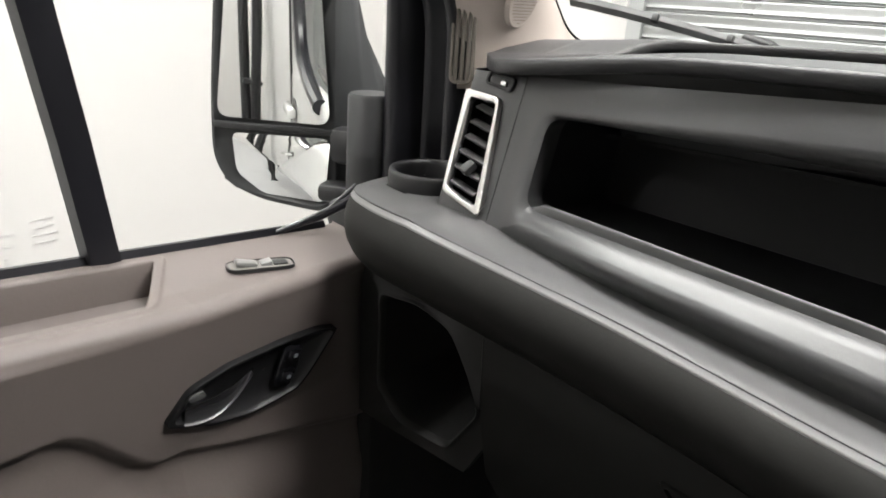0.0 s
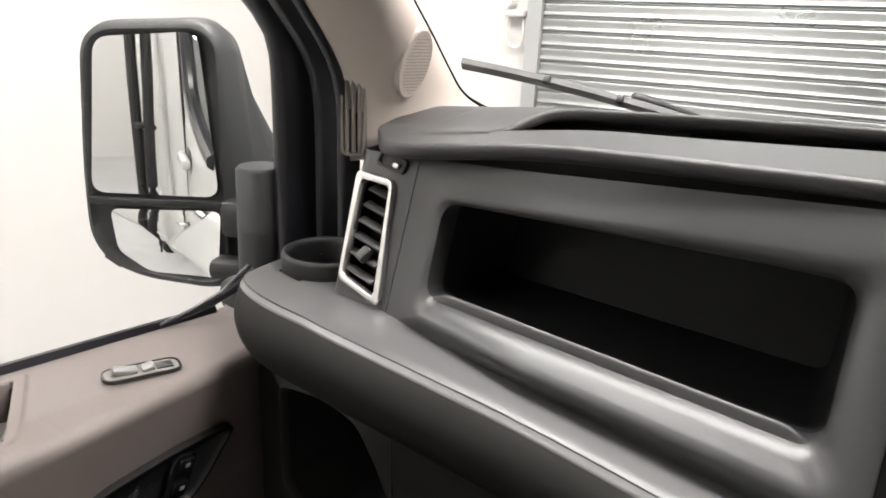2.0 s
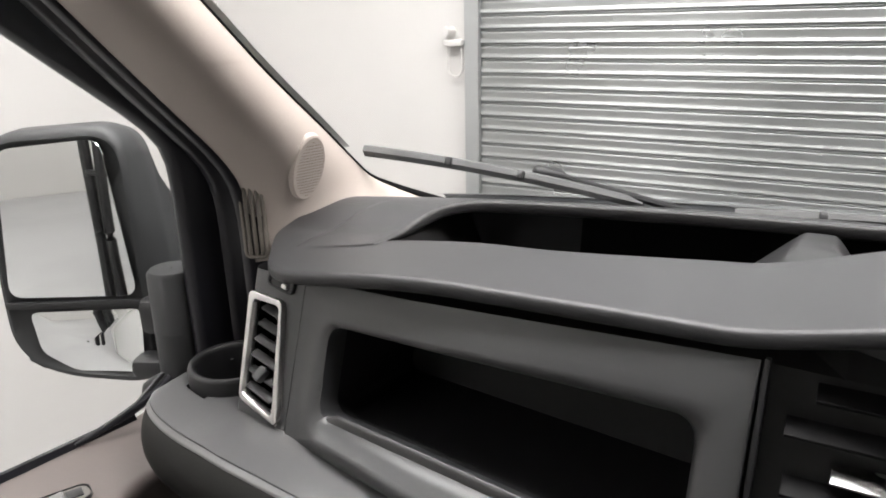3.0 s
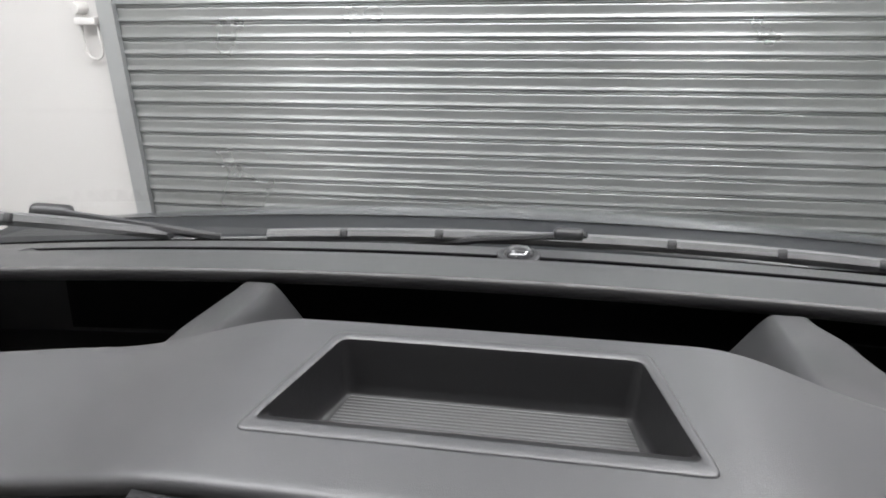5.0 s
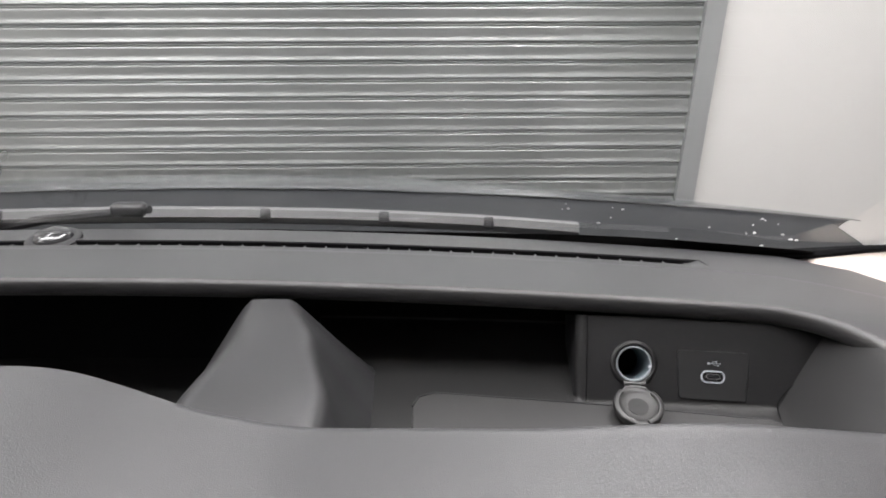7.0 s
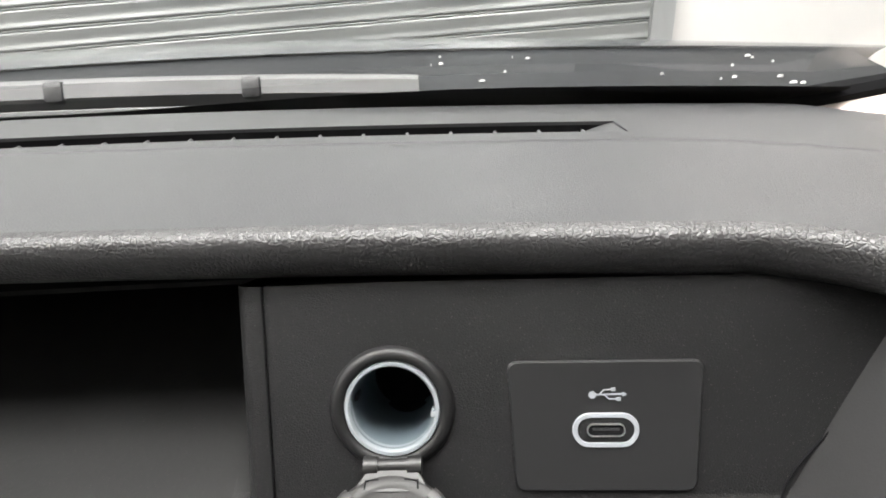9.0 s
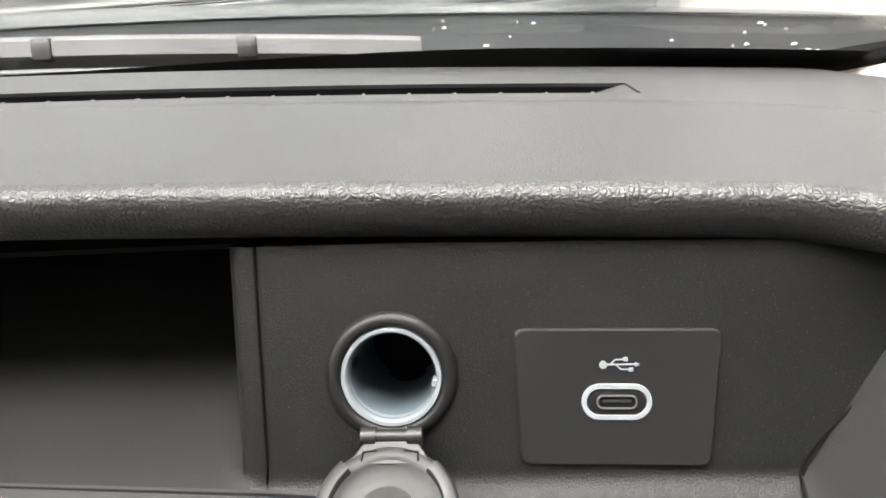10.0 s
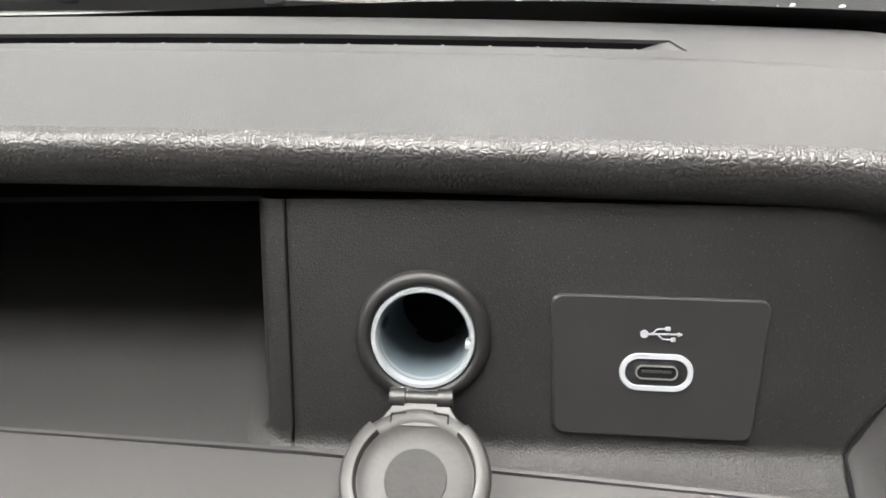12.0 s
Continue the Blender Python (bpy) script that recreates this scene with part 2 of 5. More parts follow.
RAIL = surface("galvanised_rail", (0.42, 0.43, 0.43), 0.45, metal=0.7, vary=0.12, vary_size=0.2)
WALL = surface("white_wall_paint", (0.585, 0.572, 0.556), 0.7, grain=0.25, grain_size=0.006, vary=0.03, vary_size=0.5)
CEIL = surface("ceiling_paint", (0.75, 0.75, 0.74), 0.8, vary=0.04, vary_size=0.7)
CONCRETE = surface("grey_floor_paint", (0.36, 0.36, 0.36), 0.45, grain=0.25, grain_size=0.01, vary=0.2, vary_size=0.5)
BODY = surface("white_body_paint", (0.62, 0.62, 0.61), 0.25, vary=0.03, coat=0.4)
# Strong tone variation stands in for streaky reflections on the cowl.
BONNET = surface("cowl_plastic_reflections", (0.015, 0.016, 0.0175), 0.45, grain=0.3, grain_size=0.003, vary=0.55, vary_size=0.04, spec=0.12)
PAINT = surface("glossy_bonnet_paint", (0.02, 0.022, 0.025), 0.12, vary=0.2, vary_size=0.1, coat=0.6)
WIPER = surface("dusty_wiper_plastic", (0.1, 0.1, 0.101), 0.5, grain=0.2, grain_size=0.002, vary=0.3, vary_size=0.03)
DARK_LINER = surface("dark_cab_lining", (0.045, 0.045, 0.045), 0.8, vary=0.1)
LINER = surface("headliner_cloth", (0.36, 0.35, 0.33), 0.9, grain=0.3, grain_size=0.003, vary=0.05)
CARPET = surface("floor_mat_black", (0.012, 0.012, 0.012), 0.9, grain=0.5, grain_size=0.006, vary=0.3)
TUBE = glow("lamp_diffuser", (1.0, 0.985, 0.965), 9.0)


# ---- garage ----
SH_Y, SH_L, SH_R, SH_TOP, PITCH = 1.88, -1.385, 1.09, 2.9, 0.0508
ROOM_L, ROOM_R, ROOM_B, ROOM_H = -2.72, 4.2, -7.0, 3.2


def slab(name, x0, x1, y0, y1, z0, z1, material, label, category="wall"):
    ob = part(name, block((x1 - x0, y1 - y0, z1 - z0), Matrix.Translation(((x0 + x1) / 2, (y0 + y1) / 2, (z0 + z1) / 2))), material, smooth=False)
    return tagged(ob, label, category, kind="structure")


slab("floor", ROOM_L - 0.2, ROOM_R + 0.2, ROOM_B - 0.2, SH_Y + 0.25, -0.15, 0.0, CONCRETE, "grey painted concrete garage floor", "floor")
slab("ceiling", ROOM_L - 0.2, ROOM_R + 0.2, ROOM_B - 0.2, SH_Y + 0.25, ROOM_H, ROOM_H + 0.12, CEIL, "plain white garage ceiling", "ceiling")
slab("wall_west", ROOM_L - 0.2, ROOM_L, ROOM_B - 0.2, SH_Y + 0.25, 0, ROOM_H, WALL, "white painted garage side wall")
slab("wall_east", ROOM_R, ROOM_R + 0.2, ROOM_B - 0.2, SH_Y + 0.25, 0, ROOM_H, WALL, "white painted garage side wall")
slab("wall_south", ROOM_L, ROOM_R, ROOM_B - 0.2, ROOM_B, 0, ROOM_H, WALL, "white painted garage rear wall")
wall_n = bmesh.new()
for x0, x1, z0, z1 in ((ROOM_L, SH_L - 0.02, 0, ROOM_H), (SH_R + 0.02, ROOM_R, 0, ROOM_H), (SH_L - 0.02, SH_R + 0.02, SH_TOP, ROOM_H)):
    block((x1 - x0, 0.2, z1 - z0), Matrix.Translation(((x0 + x1) / 2, SH_Y + 0.12, (z0 + z1) / 2)), bm=wall_n)
tagged(part("wall_north", wall_n, WALL, smooth=False), "white painted garage wall round the shutter opening", "wall", kind="structure")

shutter = thing("roller_shutter", ((SH_L + SH_R) / 2, SH_Y, 0), "closed galvanised steel roller shutter door with ribbed slats", "shutter")
lath = [(0.004, -0.0257), (0.004, -0.0243), (-0.0012, -0.0238), (-0.0026, -0.0226), (-0.0026, -0.0212), (-0.0012, -0.0200), (0.004, -0.0195), (0.004, -0.0176), (-0.0040, -0.0170),
        (-0.0058, -0.0160), (-0.0064, -0.0140), (-0.0062, -0.0118), (-0.0052, -0.0090), (-0.0038, -0.0058), (-0.0027, -0.0020), (-0.0021, 0.0030), (-0.0018, 0.0100), (-0.0016, 0.0180), (-0.0010, 0.0228), (0.0002, 0.0243), (0.004, 0.0248)]
slat_mesh = mesh_of("slat", grid([[(x, SH_Y + y, z) for y, z in lath] for x in (SH_L - 0.012, lerp(SH_L, SH_R, 0.33), lerp(SH_L, SH_R, 0.66), SH_R + 0.012)]), SHUTTER, sharp=55)
for k in range(int(SH_TOP / PITCH)):
    ob = new("slat", slat_mesh)
    ob.location = (0, random.uniform(-0.0008, 0.0008), 0.044 + PITCH * k)
    ob.rotation_euler = (0, random.uniform(-0.0004, 0.0004), 0)
    attach(ob, shutter)
for x0, x1 in ((SH_L - 0.056, SH_L), (SH_R, SH_R + 0.056)):
    r = bmesh.new()
    block((x1 - x0, 0.004, SH_TOP), Matrix.Translation(((x0 + x1) / 2, SH_Y - 0.022, SH_TOP / 2)), bm=r)
    for xx in (x0 + 0.002, x1 - 0.002):
        block((0.004, 0.06, SH_TOP), Matrix.Translation((xx, SH_Y + 0.01 if xx < SH_L - 0.03 or xx > SH_R + 0.03 else SH_Y - 0.012, SH_TOP / 2)) @ Matrix.Diagonal((1, 1 if xx < SH_L - 0.03 or xx > SH_R + 0.03 else 0.3, 1, 1)), bm=r)
    part("guide_rail", r, RAIL, shutter, "grey steel guide channel", smooth=False)
part("bottom_bar", block((SH_R - SH_L, 0.04, 0.02), Matrix.Translation(((SH_L + SH_R) / 2, SH_Y, 0.01)), 0.003), RAIL, shutter)

keeper = thing("chain_keeper", (-1.5, SH_Y + 0.02, 1.6), "small white chain bracket and hanging pull loop on the wall", "bracket")
part("bracket", block((0.075, 0.05, 0.022), Matrix.Translation((-1.49, SH_Y - 0.005, 1.606)), 0.004), WALL, keeper)
part("knob", lathe([(0.001, 0.05), (0.016, 0.048), (0.02, 0.03), (0.02, 0)], Matrix.Translation((-1.52, SH_Y + 0.02, 1.645)) @ pose(0, 0, 0, 90), 20), WALL, keeper)
loop_pts = [(-1.492 + 0.03 * math.cos(a), SH_Y - 0.005, (1.6 if math.sin(a) > 0 else 1.515) + 0.03 * min(0, math.sin(a))) for a in [2 * math.pi * k / 24 for k in range(25)]]
part("pull_loop", tube(loop_pts, 0.005, 8), WALL, keeper, "thin white pull cord loop")

for x, y, lx, ly, watts in ((-1.95, -0.5, 0.3, 3.2, SIDE_WATTS), (-0.3, 0.2, 2.6, 0.6, CAB_WATTS), (-0.75, 1.2, 0.3, 1.1, FRONT_WATTS * 0.12), (0.95, 0.85, 0.3, 1.6, FRONT_WATTS * 1.65), (-1.8, -4.6, 0.3, 3.0, REAR_WATTS), (1.6, -4.6, 0.3, 3.0, REAR_WATTS)):
    lamp = thing("ceiling_light", (x, y, ROOM_H), "long white ceiling tube light, switched on", "lamp", "ceiling lights")
    part("housing", block((lx + 0.04, ly + 0.04, 0.05), Matrix.Translation((x, y, ROOM_H - 0.026)), 0.01), CEIL, lamp)
    part("diffuser", block((lx, ly, 0.05), Matrix.Translation((x, y, ROOM_H - 0.078)), 0.02), TUBE, lamp, "glowing diffuser")
    light = bpy.data.lights.new("ceiling_lamp", "AREA")
    light.shape, light.size, light.size_y, light.energy, light.color = "RECTANGLE", lx, ly, watts, (1.0, 0.985, 0.965)
    new("ceiling_lamp", light).matrix_basis = Matrix.Translation((x, y, LIGHT_Z))

# workshop hoses that hang beside the van
hoses = thing("hanging_hoses", (-1.115, -2.4, ROOM_H), "two twisted black air hoses hanging from the ceiling", "hose")
for ph in (0, math.pi):
    pts = [(-1.115 + 0.034 * math.cos(ph + 0.9 * math.sin(2.2 * z)) - 0.02 * S((1.7 - z) / 1.0), -2.4 + 0.03 * math.sin(ph + 0.9 * math.sin(2.2 * z)), z) for z in [0.12 + 3.03 * k / 70 for k in range(71)]]
    part("hose", tube(pts, 0.026, 10), BLACK, hoses)
for z in (1.48, 1.02):
    part("tie", block((0.10, 0.07, 0.025), Matrix.Translation((-1.12, -2.4, z)) @ pose(0, 0, 0, 0, 12, 0), 0.008), DASH_DARK, hoses)
part("ceiling_hook", block((0.14, 0.06, 0.06), Matrix.Translation((-1.115, -2.4, ROOM_H - 0.03)), 0.01), RAIL, hoses)


# ---- dashboard: shapes ----
dash = thing("dashboard", (0, 0.3, 1.0), "dark grey moulded plastic van dashboard with open storage trays", "dashboard")


def hump(x):
    return 1 - S((abs(x) - 0.13) / 0.16)


def top_front(x):
    e = min(1.0, max(0.0, (abs(x) - 0.68) / 0.0901))
    return 0.065 - 0.02 * hump(x) + 0.1 * (1 - math.sqrt(1 - e * e))


def top_back(x):
    return 0.548 - 0.09 * x * x - 0.03 * S((abs(x) - 0.66) / 0.12)


def surf(x, y):
    near = 1.478 + 0.034 * hump(x) - 0.03 * x * x - 0.016 * S((abs(x) - 0.5) / 0.25)
    far = 1.45 - 0.235 * (y - 0.5) - 0.055 * x * x
    return lerp(near, far, S((y - 0.2) / 0.14))


def crest(x):
    side = 0.034 * S((-x - 0.25) / 0.24) if x < 0 else 0.004 * S((x - 0.45) / 0.1)
    return 0.2145 - side - (0.008 * S((x - 0.15) / 0.08) * (1 - S((x - 0.38) / 0.15)) if x > 0 else 0)


def lip_y(x):
    return 0.3555 - 0.09 * x * x


TRAY_Z = 1.4075
DEEP_Z = 1.365


def top_z(x, y):
    z = surf(x, y)
    d = ramp((y - crest(x)) / 0.022, 0.1) * (ramp((0.632 - x) / 0.056) if x > 0 else ramp((0.662 + x) / 0.04)) * ramp((lip_y(x) + 0.084 - y) / 0.012)
    floor_z = lerp(DEEP_Z, TRAY_Z, S((x - 0.222) / 0.03))
    return lerp(z, floor_z, d)


def slit_y(x):
    return 0.474 - 0.075 * x * x


cols = [-0.77 + 1.54 * i / 440 for i in range(441)]
rows = [[] for _ in range(161)]
for x in cols:
    y0, s, y1 = top_front(x), slit_y(x), top_back(x)
    z0 = surf(x, y0 + 0.02)
    line = [(y0 + 0.046, 1.402), (y0 + 0.045, z0 - 0.0175), (y0 + 0.009, z0 - 0.0165), (y0 + 0.002, z0 - 0.0138), (y0, z0 - 0.0098), (y0 + 0.0003, z0 - 0.0042), (y0 + 0.0018, z0 - 0.0013), (y0 + 0.005, z0 - 0.0002)]
    marks = ((0, y0 + 0.009), (48, crest(x)), (76, crest(x) + 0.024), (108, lip_y(x) + 0.070), (122, lip_y(x) + 0.086), (128, s - 0.0078))
    for k in range(129):
        (k0, a), (k1, b) = next((p, q) for p, q in zip(marks, marks[1:]) if k <= q[0])
        y = lerp(a, b, (k - k0) / (k1 - k0))
        line.append((y, top_z(x, y)))
    cut = 0.06 if abs(x) < 0.581 else 0.0
    za, zb = surf(x, s - 0.0078), surf(x, s + 0.013)
    line += [(s - 0.0078, za - cut - 1e-5), (s + 0.013, zb - cut - 1e-5)]
    for k in range(22):
        y = lerp(s + 0.013, y1, k / 21)
        line.append((y, surf(x, y) - 0.02 * S((y - y1 + 0.012) / 0.012)))
    for r, (y, z) in zip(rows, line):
        wide = S((abs(x) - 0.66) / 0.11) * (-0.052 * S((y - 0.1) / 0.12) if x < 0 else -0.05 * S((y - 0.25) / 0.25))
        r.append((x + wide, y, z + surf(x + wide, y) - surf(x, y)))
top = grid(rows)
top.verts.index_update()
doomed = [f for f in top.faces if 0.0935 < f.calc_center_median().y < 0.1955 and abs(f.calc_center_median().x) < lerp(0.1255, 0.1005, (f.calc_center_median().y - 0.09) / 0.105) + 0.0005]
bmesh.ops.delete(top, geom=doomed, context="FACES")
top.normal_update()
# Tray bottoms and ends are split off in a plastic darkened for shade.
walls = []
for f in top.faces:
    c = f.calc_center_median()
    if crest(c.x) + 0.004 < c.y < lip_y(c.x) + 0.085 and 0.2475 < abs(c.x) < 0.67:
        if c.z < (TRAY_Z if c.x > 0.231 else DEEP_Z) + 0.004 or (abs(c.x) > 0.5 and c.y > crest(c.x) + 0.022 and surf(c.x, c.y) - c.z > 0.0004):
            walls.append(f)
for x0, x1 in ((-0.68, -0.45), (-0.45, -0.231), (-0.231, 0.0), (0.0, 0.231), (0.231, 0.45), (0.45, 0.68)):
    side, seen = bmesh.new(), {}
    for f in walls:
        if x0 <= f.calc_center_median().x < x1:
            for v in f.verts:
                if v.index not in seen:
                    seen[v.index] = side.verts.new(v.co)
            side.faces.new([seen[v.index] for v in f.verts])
    part("tray_well", side, WELL, dash, "bottom and end of an open tray, darkened for shade", sharp=50)
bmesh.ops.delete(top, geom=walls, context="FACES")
# Rear walls are split off and blackened for the shade under the lip.
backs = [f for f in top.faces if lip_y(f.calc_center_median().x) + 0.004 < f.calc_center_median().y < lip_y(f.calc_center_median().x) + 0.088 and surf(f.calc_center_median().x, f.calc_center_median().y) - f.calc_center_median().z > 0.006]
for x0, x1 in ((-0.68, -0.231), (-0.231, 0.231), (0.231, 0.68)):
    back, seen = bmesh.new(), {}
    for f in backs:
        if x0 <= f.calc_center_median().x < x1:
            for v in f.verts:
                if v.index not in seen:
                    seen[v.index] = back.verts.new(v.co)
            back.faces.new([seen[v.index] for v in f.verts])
    part("tray_back", back, FRIT, dash, "rear wall of an open tray, blackened for its shade", sharp=50)
bmesh.ops.delete(top, geom=backs, context="FACES")
part("top_panel", top, DASH, dash, "grey grained plastic top with tray wells and two ridges", sharp=50)

# the two ridges between the trays, in the shade-darkened dash plastic
def smooth_top(a, b, c, r=0.3):
    """Rounds the corner b between a and c."""
    p, q = b.lerp(a, r), b.lerp(c, r)
    return [p * (1 - t) ** 2 + b * 2 * t * (1 - t) + q * t * t for t in (0, 0.2, 0.4, 0.6, 0.8, 1.0)]


for s in (1, -1):
    rows = []
    y0 = crest(s * 0.25) - 0.004
    for k in range(41):
        y = lerp(y0, 0.3435, min(1.0, k / 38))
        near = 1 - S((y - y0) / 0.1)
        xo = 0.2465 + (0.02 * S((0.345 - y) / 0.05) + 0.018 * S((0.3 - y) / 0.07)) * (1.0 if s > 0 else 0.3)
        xi = 0.2155 - 0.006 * near
        bo, zo = (0.3045, TRAY_Z) if s > 0 else (0.362, DEEP_Z)
        zi, zt = (lerp(surf(s * q, y0) - 0.004 * near, 1.4735, S((y - y0) / 0.11)) for q in (xi, xo))
        drop = max(0, k - 38) * 0.022
        back = 0.004 * max(0, k - 38)
        pts = [Vector((s * 0.141, y + back, DEEP_Z - 0.003)), Vector((s * xi, y + back, zi - drop)), Vector((s * xo, y + back, zt - drop)), Vector((s * bo, y + back, zo - 0.003))]
        rows.append([pts[0], pts[0].lerp(pts[1], 0.5)] + smooth_top(pts[0], pts[1], pts[2], 0.14) + smooth_top(pts[1], pts[2], pts[3], 0.12) + [pts[2].lerp(pts[3], 0.5), pts[3]])
    part("tray_ridge", grid(rows), RIDGE, dash, "sloping grey ridge between two trays", sharp=60)

# the rounded lip that overhangs the trays
half = [(0.568 * k / 44, lip_y(0.568 * k / 44)) for k in range(45)]
half += [(0.568 + 0.08 * math.sin(radians(a)), 0.19 + (lip_y(0.568) - 0.19) * math.cos(radians(a))) for a in range(5, 91, 5)]
half += [(0.648, 0.182), (0.647, 0.172), (0.645, 0.163)]
line = [(-x, y) for x, y in reversed(half[1:])] + half
profile = [(0.1035, -0.003), (0.1015, 0.0001)] + [(0.1015 - 0.0055 * k, 0.0002 + 0.00006 * k) for k in range(1, 16)] + [(0.011, 0.0011), (0.0062, 0.0012), (0.0031, 0.0009), (0.0015, 0.0), (0.0005, -0.0013), (0.0, -0.0031), (-0.0002, -0.0056), (0.0001, -0.0086), (0.0009, -0.0112), (0.0026, -0.0131), (0.0056, -0.014), (0.012, -0.0145), (0.05, -0.0146)]
lip_rows = []
for i, (x, y) in enumerate(line):
    a, b = Vector(line[max(0, i - 1)]), Vector(line[min(len(line) - 1, i + 1)])
    d = (b - a).normalized()
    nrm = Vector((-d.y, d.x))
    fade = S(min(i, len(line) - 1 - i) / 9)
    lip_rows.append([(x + nrm.x * u, y + nrm.y * u, surf(x + nrm.x * u, y + nrm.y * u) + (h if u > 0.004 and h > -0.006 else h * max(0.1, fade))) for u, h in profile])
split = [u for u, h in profile].index(0.0062)
part("padded_rim", grid([row[:split + 1] for row in lip_rows]), DASH, dash, "flat padded strip in front of the windscreen", sharp=70)
part("tray_lip", grid([row[split:] for row in lip_rows]), DASH_LIP, dash, "coarse-grained rounded overhanging edge of the padded top", sharp=70)

# demister slot: blades across it, and its end pieces
# Slot floor and walls are matt black sheets that paint in the slot's shade.
demist = attach(new("demister_grille", mesh_of("demister_grille", grid([[(x, slit_y(x) + o, surf(x, slit_y(x)) - 0.056) for x in [-0.58 + 1.16 * k / 60 for k in range(61)]] for o in (-0.0074, 0.0126)]), FRIT)), dash)
for o in (-0.0073, 0.0125):
    part("slot_wall", grid([[(x, slit_y(x) + o, surf(x, slit_y(x) + o) - dz) for x in [-0.579 + 1.158 * k / 60 for k in range(61)]] for dz in (0.0015, 0.052)]), FRIT, demist)
blade = mesh_of("blade", block((0.0013, 0.0195, 0.012), None, 0.0003, 1), LEDGE)
for k in range(61):
    x = 0.568 - 0.0188 * k
    ob = new("blade", blade)
    ob.matrix_basis = Matrix.Translation((x, slit_y(x) + 0.0026, surf(x, slit_y(x)) - 0.0104)) @ pose(0, 0, 0, -13)
    attach(ob, demist)
for sx in (1, -1):
    wedge = []
    for k in range(13):
        x = 0.546 + 0.0347 * k / 12
        row = [(sx * x, slit_y(x) + lerp(-0.0077, 0.0129, j / 6), surf(x, slit_y(x) + lerp(-0.0077, 0.0129, j / 6)) - 0.0006 - 0.016 * (1 - k / 12) ** 1.3 * (0.75 + 0.25 * j / 6)) for j in range(7)]
        wedge.append([(p[0], p[1], p[2] - 0.01) for p in row[:1]] + row + [(p[0], p[1], p[2] - 0.01) for p in row[-1:]])
    part("end_piece", grid(wedge), DASH, demist)

dome = lathe([(0.017, 0), (0.0165, 0.004), (0.014, 0.0075), (0.008, 0.0098), (0.0005, 0.0105)], Matrix.Translation((0, 0.493, surf(0, 0.493) - 0.001)), 32)
sens = part("light_sensor", dome, surface("sensor_lens", (0.03, 0.03, 0.032), 0.12, coat=0.5), dash, "small shiny domed sensor")
part("sensor_collar", lathe([(0.024, -0.002), (0.024, 0.0015), (0.022, 0.0028), (0.0172, 0.0028), (0.0165, 0.001)], Matrix.Translation((0, 0.493, surf(0, 0.493) - 0.001)), 32), DASH_DARK, sens)


# centre document tray
def trapezoid(wf, yf, wn, yn, r, n=6):
    corners = [Vector((wf, yf)), Vector((-wf, yf)), Vector((-wn, yn)), Vector((wn, yn))]
    out = []
    for i, c in enumerate(corners):
        a, b = (corners[i - 1] - c).normalized(), (corners[(i + 1) % 4] - c).normalized()
        p, q = c + a * r, c + b * r
        for k in range(n + 1):
            t = k / n
            out.append(p * (1 - t) ** 2 + c * 2 * t * (1 - t) + q * t * t)
    return out


def subdivided(loop, k=4):
    return [lerp(loop[i], loop[(i + 1) % len(loop)], j / k) for i in range(len(loop)) for j in range(k)]


pocket_loops = [((0.1045, 0.201, 0.1285, 0.087, 0.008), -0.003), ((0.1036, 0.1998, 0.1275, 0.0881, 0.0076), 0.0008), ((0.1026, 0.1988, 0.1263, 0.0892, 0.007), 0.0013),
                ((0.0985, 0.1925, 0.1215, 0.0958, 0.006), 0.0013), ((0.0978, 0.191, 0.1202, 0.0986, 0.006), 0.0003), ((0.0970, 0.1895, 0.1185, 0.1075, 0.006), -0.004)]
rows = [[(p.x, p.y, surf(p.x, p.y) + dz) for p in subdivided(trapezoid(*spec))] for spec, dz in pocket_loops]
for spec, z in (((0.0955, 0.185, 0.114, 0.121, 0.008), 1.482), ((0.0945, 0.183, 0.110, 0.124, 0.007), 1.4755), ((0.092, 0.181, 0.106, 0.126, 0.006), 1.4735), ((0.02, 0.155, 0.02, 0.135, 0.003), 1.4735)):
    rows.append([(p.x, p.y, z) for p in subdivided(trapezoid(*spec))])
MAT_RIB = surface("ribbed_mat_plastic", (0.062, 0.062, 0.063), 0.38, grain=0.3, grain_size=0.0011, vary=0.08, vary_size=0.2)
# The shade inside the document tray is put into this darker tone.
POCKET = surface("tray_insert_plastic_shaded", (0.0095, 0.0095, 0.01), 0.45, spec=0.35, grain=0.3, grain_size=0.001, vary=0.1, vary_size=0.1)
pocket = part("document_tray", grid(rows[:5], closed=True), DASH, dash, "shallow recessed tray with a raised rim", sharp=60)
part("tray_insert", grid(rows[4:], closed=True), POCKET, pocket, "moulded inside of the tray, darkened for its shade", sharp=60)
rows = []
for k in range(61):
    y = lerp(0.129, 0.1785, k / 60)
    z = 1.4752 + 0.0009 * (1 if (k // 2) % 2 else 0)
    w = lerp(0.1005, 0.0905, k / 60)
    rows.append([(-w, y, 1.473), (-w, y, z), (w, y, z), (w, y, 1.473)])
part("ridged_mat", grid(rows), MAT_RIB, pocket, "ribbed dark tray mat", smooth=False)

# Floor tones include the lip's shade, so the rear is darker than the liner.
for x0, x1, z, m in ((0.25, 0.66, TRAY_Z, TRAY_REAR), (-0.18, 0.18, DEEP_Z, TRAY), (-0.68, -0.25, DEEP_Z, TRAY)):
    part("tray_floor", block((x1 - x0, 0.26, 0.004), Matrix.Translation(((x0 + x1) / 2, 0.33, z - 0.0008))), m, dash, "flat floor of an open tray, darkened for its shade", smooth=False)

